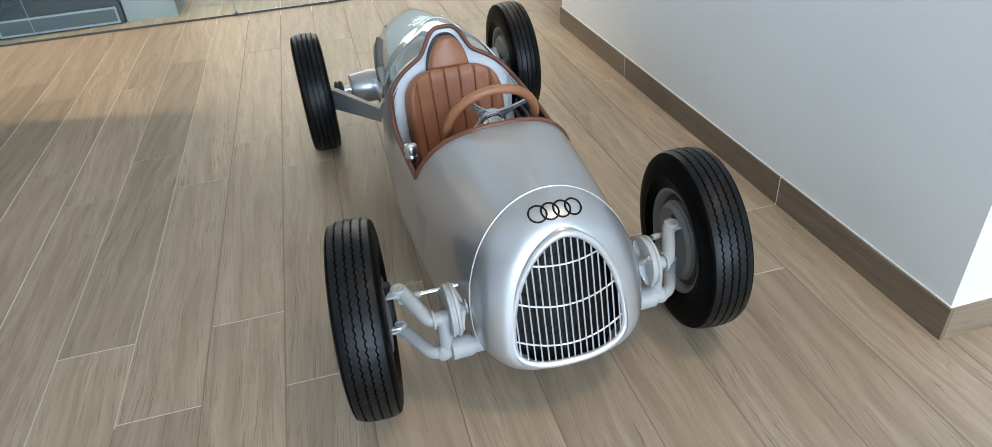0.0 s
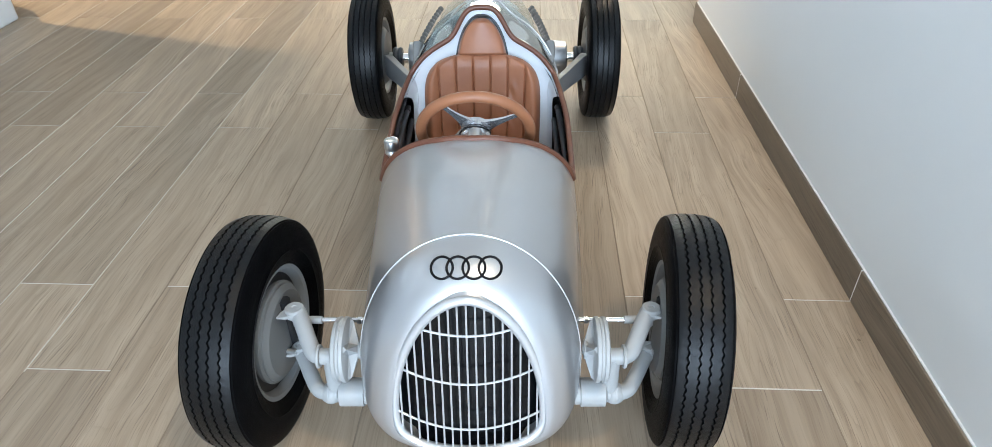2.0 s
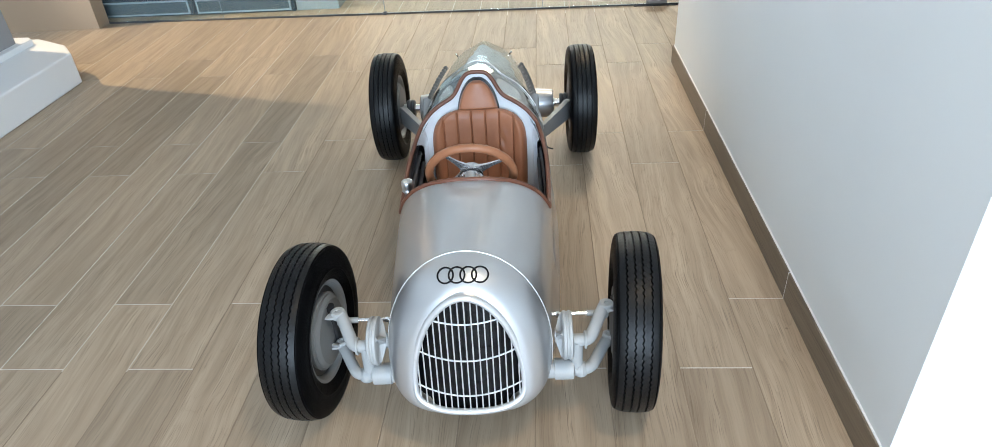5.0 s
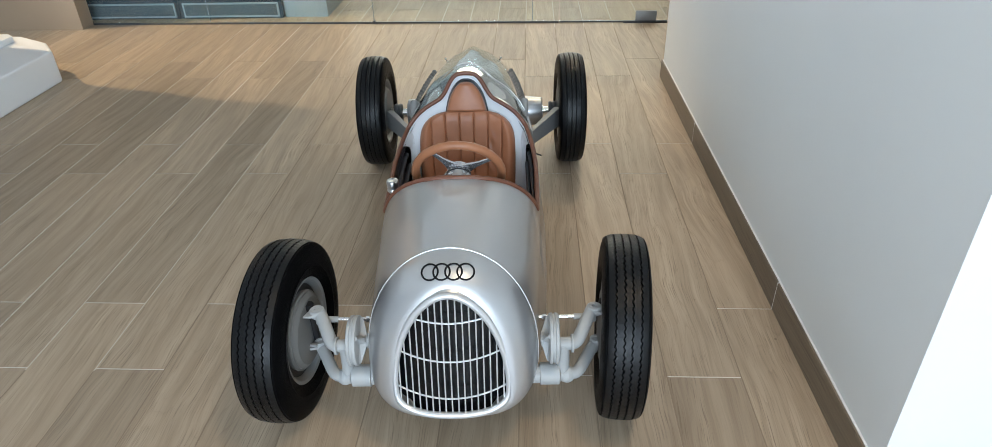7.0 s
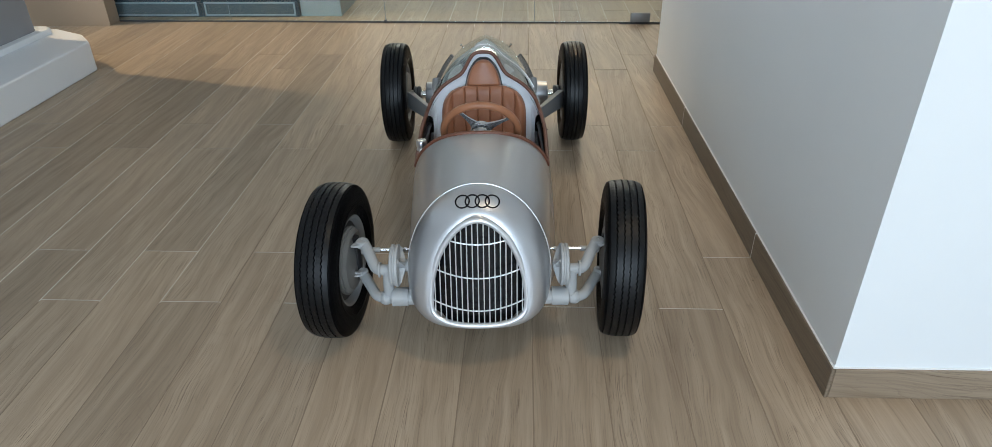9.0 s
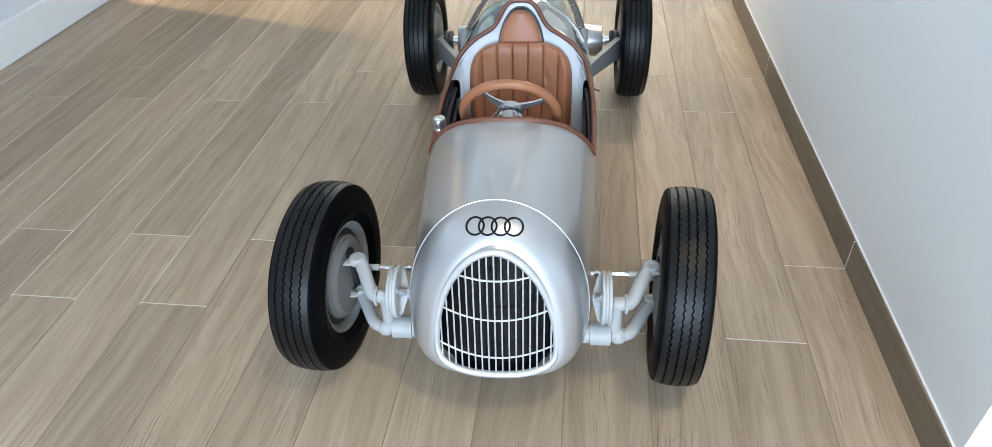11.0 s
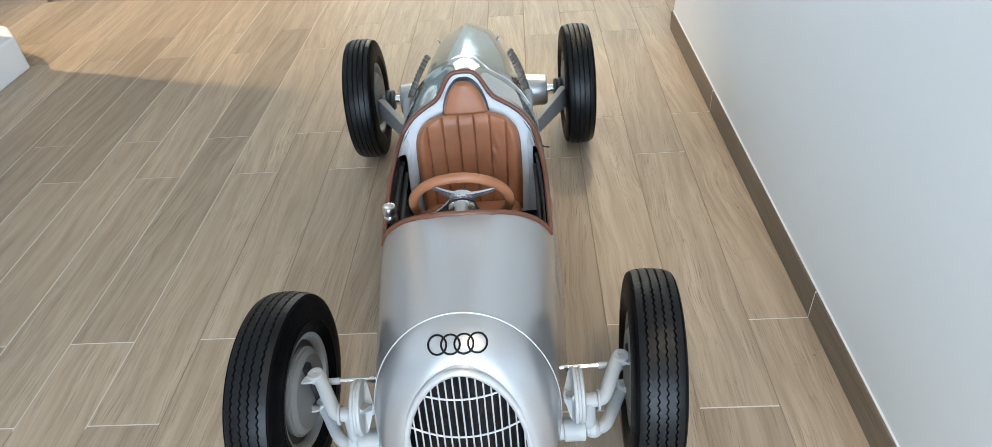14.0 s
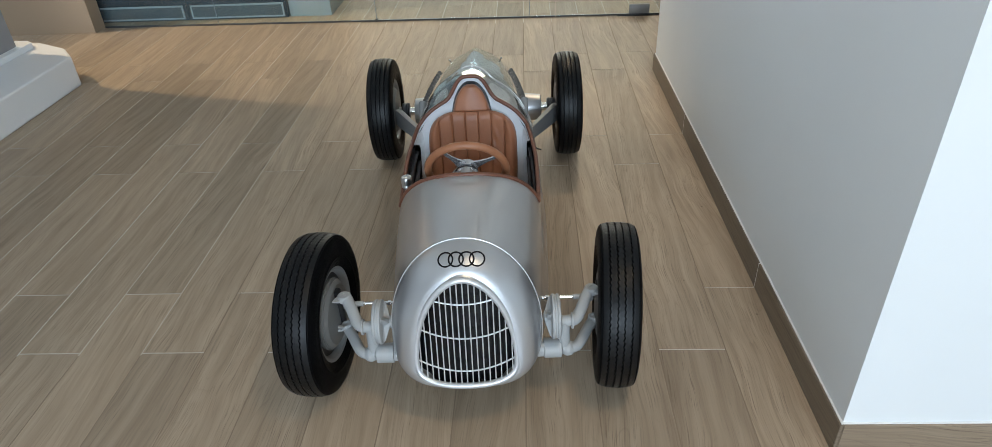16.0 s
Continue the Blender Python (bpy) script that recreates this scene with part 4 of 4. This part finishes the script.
# front suspension
def front_suspension(sd):
    low = part("lower_axle_tube", tube([(sd * 0.15, -0.108, 0.172), (sd * 0.205, -0.108, 0.172), (sd * 0.206, -0.108, 0.173), (sd * 0.252, -0.108, 0.173), (sd * 0.253, -0.108, 0.173), (sd * 0.256, -0.108, 0.173)], [0.023, 0.023, 0.0275, 0.0275, 0.024, 0.019], 20), CAST, car, "pale grey cast axle tube")
    part("lower_arm", tube(smooth_path([(sd * 0.25, -0.110, 0.174), (sd * 0.276, -0.110, 0.172), (sd * 0.298, -0.101, 0.173), (sd * 0.315, -0.076, 0.178), (sd * 0.335, -0.040, 0.184), (sd * 0.352, -0.012, 0.187)], 5), 0.0150, 16), CAST, car, "pale grey trailing arm")
    bm = bmesh.new()
    bmesh.ops.create_uvsphere(bm, u_segments=16, v_segments=10, radius=0.0215, matrix=Matrix.Translation((sd * 0.271, -0.108, 0.170)))
    part("joint_ball", bm, CAST, car)
    part("upper_arm", tube(smooth_path([(sd * 0.238, -0.100, 0.262), (sd * 0.276, -0.100, 0.262), (sd * 0.293, -0.094, 0.264), (sd * 0.305, -0.076, 0.273), (sd * 0.321, -0.045, 0.287), (sd * 0.336, -0.018, 0.297)], 5), 0.0158, 16), CAST, car, "pale grey trailing arm")
    part("strut", tube([(sd * 0.262, -0.106, 0.165), (sd * 0.260, -0.102, 0.262)], 0.0155, 16), CAST, car)
    for x in (0.270, 0.262):
        part("clamp_ring", lathe([(-0.003, 0.0165), (-0.003, 0.0212), (-0.0015, 0.0222), (0.0015, 0.0222), (0.003, 0.0212), (0.003, 0.0165)], "X", 24, centre=(sd * (x + 0.012), -0.101 if x > 0.265 else -0.107, 0.263 if x > 0.265 else 0.171)), CAST, car)
    # steering knuckles: a round cap with a pointed tongue, a pin below and a bolt
    for (x, y, z, r) in ((0.341, -0.020, 0.301, 0.0185), (0.350, -0.018, 0.196, 0.0150)):
        br = part("knuckle_bracket", lathe([(-0.012, 0.0), (-0.012, r - 0.003), (-0.008, r), (0.007, r), (0.010, r - 0.003), (0.010, 0.006), (0.008, 0.005), (0.008, 0.0)], "Z", 24, centre=(sd * x, y, z)), CAST, car, "pale grey steering knuckle cap")
        tongue = [(0.0, r - 0.001), (0.026, 0.009), (0.036, 0.0015), (0.036, -0.0015), (0.022, -0.011), (0.0, -r + 0.001)]
        d, n = Vector((sd * 0.86, -0.50, 0)).normalized(), Vector((sd * 0.50, 0.86, 0)).normalized()
        bm = bmesh.new()
        lower = [bm.verts.new(Vector((sd * x, y, z - 0.004)) + d * a + n * w) for a, w in tongue]
        upper = [bm.verts.new(Vector((sd * x, y, z + 0.006 - 0.16 * a)) + d * a + n * w) for a, w in tongue]
        bm.faces.new(lower)
        bm.faces.new(upper)
        for k in range(len(tongue)):
            j = (k + 1) % len(tongue)
            bm.faces.new((lower[k], lower[j], upper[j], upper[k]))
        bmesh.ops.recalc_face_normals(bm, faces=bm.faces)
        bmesh.ops.bevel(bm, geom=list(bm.edges), offset=0.0012, segments=1, affect="EDGES")
        part("tongue", bm, CAST, br, sharp=30)
        part("pin", tube([(sd * (x - 0.004), y - 0.004, z - 0.030), (sd * (x - 0.004), y - 0.004, z - 0.008)], 0.0105, 12), CAST, br)
    part("bolt", tube([(sd * 0.352, -0.034, 0.204), (sd * 0.378, -0.030, 0.206)], 0.0052, 8), STEEL, car, "small bright bolt on the lower knuckle")
    part("king_pin", tube([(sd * 0.366, 0.002, 0.17), (sd * 0.366, 0.002, 0.31)], 0.012, 12), BLACK, car, "dark king pin")
    # friction damper disc with star-shaped spider
    cx, cy, cz = sd * 0.238, -0.090, 0.270
    damper = part("friction_damper", lathe([(-0.012, 0.0), (-0.012, 0.056), (-0.010, 0.060), (-0.004, 0.061), (-0.002, 0.058), (0.002, 0.058), (0.004, 0.061), (0.010, 0.060), (0.012, 0.056), (0.012, 0.0)], "X", 40, centre=(cx, cy, cz)), CAST, car, "pale grey round friction damper")
    for k in range(4):
        a = radians(45 + 90 * k)
        d = Vector((0, math.cos(a), math.sin(a)))
        n = Vector((0, -math.sin(a), math.cos(a)))
        bm = bmesh.new()
        c = Vector((cx - sd * 0.012, cy, cz))
        o = Vector((-sd * 0.021, 0, 0))
        pts = [c + n * 0.014, c + d * 0.055 + n * 0.006, c + d * 0.055 - n * 0.006, c - n * 0.014, c + o + n * 0.008, c + o * 0.25 + d * 0.052, c + o - n * 0.008]
        v = [bm.verts.new(p) for p in pts]
        for f in ((0, 1, 5, 4), (3, 2, 5, 6), (4, 5, 6), (1, 2, 5), (0, 4, 6, 3), (0, 1, 2, 3)):
            bm.faces.new([v[i] for i in f])
        part("spider_arm", bm, CAST, damper, smooth=False)
    part("cap", lathe([(0.0, 0.018), (0.006, 0.016), (0.009, 0.0)], "X", 20, centre=(cx - sd * 0.030, cy, cz)), CAST, damper)
    part("tie_rod", tube([(sd * 0.18, -0.022, 0.279), (sd * 0.325, -0.018, 0.276)], 0.0052, 12), CHROME, car, "chrome tie rod")
    part("rod_sleeve", tube([(sd * 0.292, -0.019, 0.277), (sd * 0.325, -0.018, 0.276)], 0.0078, 14), CAST, car)
    part("rod_end", tube([(sd * 0.222, -0.0215, 0.277), (sd * 0.214, -0.0217, 0.2772)], 0.0080, 6), CHROME, car)


front_suspension(1)
front_suspension(-1)


# rear axle, radius arms, exhaust stubs, latches, cable
def rear_running_gear(sd):
    part("axle_housing", tube([(sd * 0.08, 1.415, 0.232), (sd * 0.20, 1.41, 0.230), (sd * 0.281, 1.405, 0.229), (sd * 0.285, 1.405, 0.229), (sd * 0.2855, 1.405, 0.229)], [0.066, 0.063, 0.058, 0.053, 0.018], 36), PAINT, car, "silver tapered rear axle housing")
    part("axle_collar", tube([(sd * 0.278, 1.405, 0.229), (sd * 0.289, 1.405, 0.229), (sd * 0.2895, 1.406, 0.229), (sd * 0.312, 1.407, 0.229)], [0.024, 0.024, 0.018, 0.018], 24), CHROME, car, "chrome axle collar")
    part("axle_boot", lathe([(-0.018, 0.020), (-0.016, 0.036), (-0.008, 0.040), (0.0, 0.036), (0.008, 0.040), (0.016, 0.036), (0.018, 0.020)], "X", 28, centre=(sd * 0.329, 1.41, 0.229)), TUBE, car, "dark grey axle boot")
    part("half_shaft", tube([(sd * 0.28, 1.41, 0.229), (sd * 0.395, 1.43, 0.229)], 0.016, 14), STEEL, car)
    # flat radius arm from the body side back to the hub
    a, b = Vector((sd * 0.200, 1.05, 0.246)), Vector((0.351 if sd > 0 else -0.362, 1.36, 0.226))
    d = (b - a).normalized()
    side = d.cross(Vector((0, 0, 1))).normalized() * 0.013
    up = Vector((0, 0, 0.042))
    rows = []
    for t in (0.0, 0.06, 0.5, 0.94, 1.0):
        p = a.lerp(b, t)
        k = (0.62 + 0.38 * t) * (0.85 if t in (0.0, 1.0) else 1.0)
        rows.append([p + side * k + up * k, p + side * k - up * k, p - side * k - up * k, p - side * k + up * k])
    bm = grid(rows, True)
    bm.verts.ensure_lookup_table()
    bm.faces.new([bm.verts[i] for i in range(4)])
    bm.faces.new([bm.verts[16 + i] for i in range(4)])
    bmesh.ops.bevel(bm, geom=list(bm.edges), offset=0.0015, segments=1, affect="EDGES")
    part("radius_arm", bm, HUBGREY, car, "flat silver radius arm", sharp=30)
    # row of exhaust stubs
    ex = None
    for k in range(13):
        t = k / 12
        y, z = 0.995 + 0.315 * t, 0.418 + 0.018 * t
        x = on_body(y, theta_z(y, z)).x
        if ex is None:
            ex = part("exhaust_rail", tube([(sd * (on_body(q, theta_z(q, 0.415)).x + 0.003), q, 0.412) for q in steps(0.985, 1.325, 6)], 0.013, 12), BLACK, car, "dark exhaust rail")
        part("exhaust_stub", tube([(sd * (x - 0.012), y - 0.012, z - 0.010), (sd * (x + 0.002), y, z - 0.002), (sd * (x + 0.006), y + 0.014, z + 0.004)], [0.0104, 0.0108, 0.0088], 12), STUB, ex, "dark grey exhaust stub")
    nose = [(sd * (on_body(q, theta_z(q, 0.42)).x + 0.002), q, 0.405 + 0.02 * k) for k, q in enumerate((0.925, 0.955, 0.985))]
    part("exhaust_fairing", tube(nose, [0.006, 0.012, 0.015], 12), HUBGREY, ex, "tapered silver front end of the exhaust rail")
    part("latch", tube([(sd * 0.098, 1.50, 0.385), (sd * 0.112, 1.50, 0.404)], 0.0050, 10), CHROME, car, "small chrome cover latch")
    # rivets along the lower side seam
    bm = bmesh.new()
    for i in range(56):
        s = 0.02 + 0.90 * i / 55
        p = on_body(s, theta_low(s, 0.150), -0.0012)
        bmesh.ops.create_icosphere(bm, subdivisions=1, radius=0.0030, matrix=Matrix.Translation((sd * p.x, p.y, p.z)))
    part("rivet_row", bm, PAINT, car, "row of small silver rivets")


rear_running_gear(1)
rear_running_gear(-1)

route = smooth_path([(0.965, -0.16, 0), (0.970, 0.0, 0), (0.962, 0.16, 0), (0.943, 0.32, 0), (0.947, 0.48, 0), (0.952, 0.66, 0), (0.948, 0.87, 0), (0.94, 1.08, 0), (0.945, 1.30, 0), (0.97, 1.46, 0)], 8)
cable = []
for q in route:
    p = on_body(q.x, abs(q.y), 0.0026)
    cable.append((math.copysign(p.x, q.y), p.y, p.z))
part("cover_bead", tube(cable, 0.0023, 8), TRIMLINE, car, "thin bright bead over the engine cover")
for sd in (1, -1):
    foot, tip = Vector((sd * 0.101, 1.405, 0.444)), Vector((sd * 0.113, 1.40, 0.466))
    part("cover_peg", tube([foot, foot.lerp(tip, 0.7)], 0.003, 8), BLACK, car, "small dark stem on the engine cover")
    bm = bmesh.new()
    bmesh.ops.create_icosphere(bm, subdivisions=2, radius=0.0048, matrix=Matrix.Translation(tip))
    part("peg_cap", bm, CHROME, car, "small chrome cap")
part("cable_tail", tube(smooth_path([(0.214, 0.93, 0.34), (0.226, 0.955, 0.28), (0.240, 0.985, 0.235), (0.262, 1.005, 0.215)], 6), 0.0028, 8), BLACK, car, "thin black cable end")

# ---- floor tiles ----
PITCH, LONG, X0 = 0.2035, 1.2025, -0.9965
GAP = 0.0038


def tile_mesh(w, l):
    bm = box((-w / 2, -l / 2, -0.012), (w / 2, l / 2, 0.0))
    top = [e for e in bm.edges if all(v.co.z > -0.001 for v in e.verts)]
    bmesh.ops.bevel(bm, geom=top, offset=0.0005, segments=1, affect="EDGES")
    return finish(bm, "floor_tile", PLANK, False)


FULL = tile_mesh(PITCH - GAP, LONG - GAP)
rest = bmesh.new()
for c in range(-26, 36):
    x0 = X0 + c * PITCH
    shift = 0.0 if c % 2 == 0 else -0.3
    for r in range(-6, 7):
        y0 = shift + r * LONG
        y1, x1 = y0 + LONG, x0 + PITCH
        if y1 < -6.9 or y0 > 6.9:
            continue
        near = -2.45 < x0 and x1 < 2.6 and y1 > -2.3 and y0 < 3.9
        lx, hx = x0 + GAP / 2, x1 - GAP / 2
        ly, hy = y0 + GAP / 2, y1 - GAP / 2
        if near:
            ob = new("floor_tile", FULL)
            ob.parent = floor
            ob.location = ((lx + hx) / 2, (ly + hy) / 2, random.uniform(-0.0002, 0.0002))
        else:
            v = [rest.verts.new(p) for p in ((lx, ly, 0), (hx, ly, 0), (hx, hy, 0), (lx, hy, 0), (lx, ly, -0.01), (hx, ly, -0.01), (hx, hy, -0.01), (lx, hy, -0.01))]
            for f in ((0, 1, 2, 3), (0, 4, 5, 1), (1, 5, 6, 2), (2, 6, 7, 3), (3, 7, 4, 0)):
                rest.faces.new([v[i] for i in f])
ob = part("floor_tiles_far", rest, PLANK_REST, floor, smooth=False)
ob["kind"] = "stuff"

# long joints beside and under the car and nearer the front are filled with dirt, those further out only half
for c in range(-9, 17):
    x = X0 + c * PITCH
    reach = 3.1 if c >= 2 else -0.31
    bm = box((x - GAP / 2, -2.2, -0.004), (x + GAP / 2, reach, -0.0007))
    part("dirty_joint", bm, DIRT, floor, "brown dirty joint", smooth=False)
    if c in (0, 1):
        bm = box((x - GAP / 2, reach, -0.004), (x + GAP / 2, 3.1, -0.0007))
        part("dull_joint", bm, DULL, floor, "dulled beige joint", smooth=False)

# chips in the tile glaze near the wall
for x, y, r in ((1.178, -0.14, 0.0045), (0.98, 0.042, 0.003), (1.147, 0.526, 0.004), (-0.621, -0.331, 0.0025)):
    bm = bmesh.new()
    bmesh.ops.create_cone(bm, cap_ends=True, segments=9, radius1=r, radius2=r * 0.6, depth=0.0008, matrix=Matrix.Translation((x, y, 0.0006)))
    part("floor_chip", bm, DIRT, floor, "small brown chip in the glaze", smooth=False)
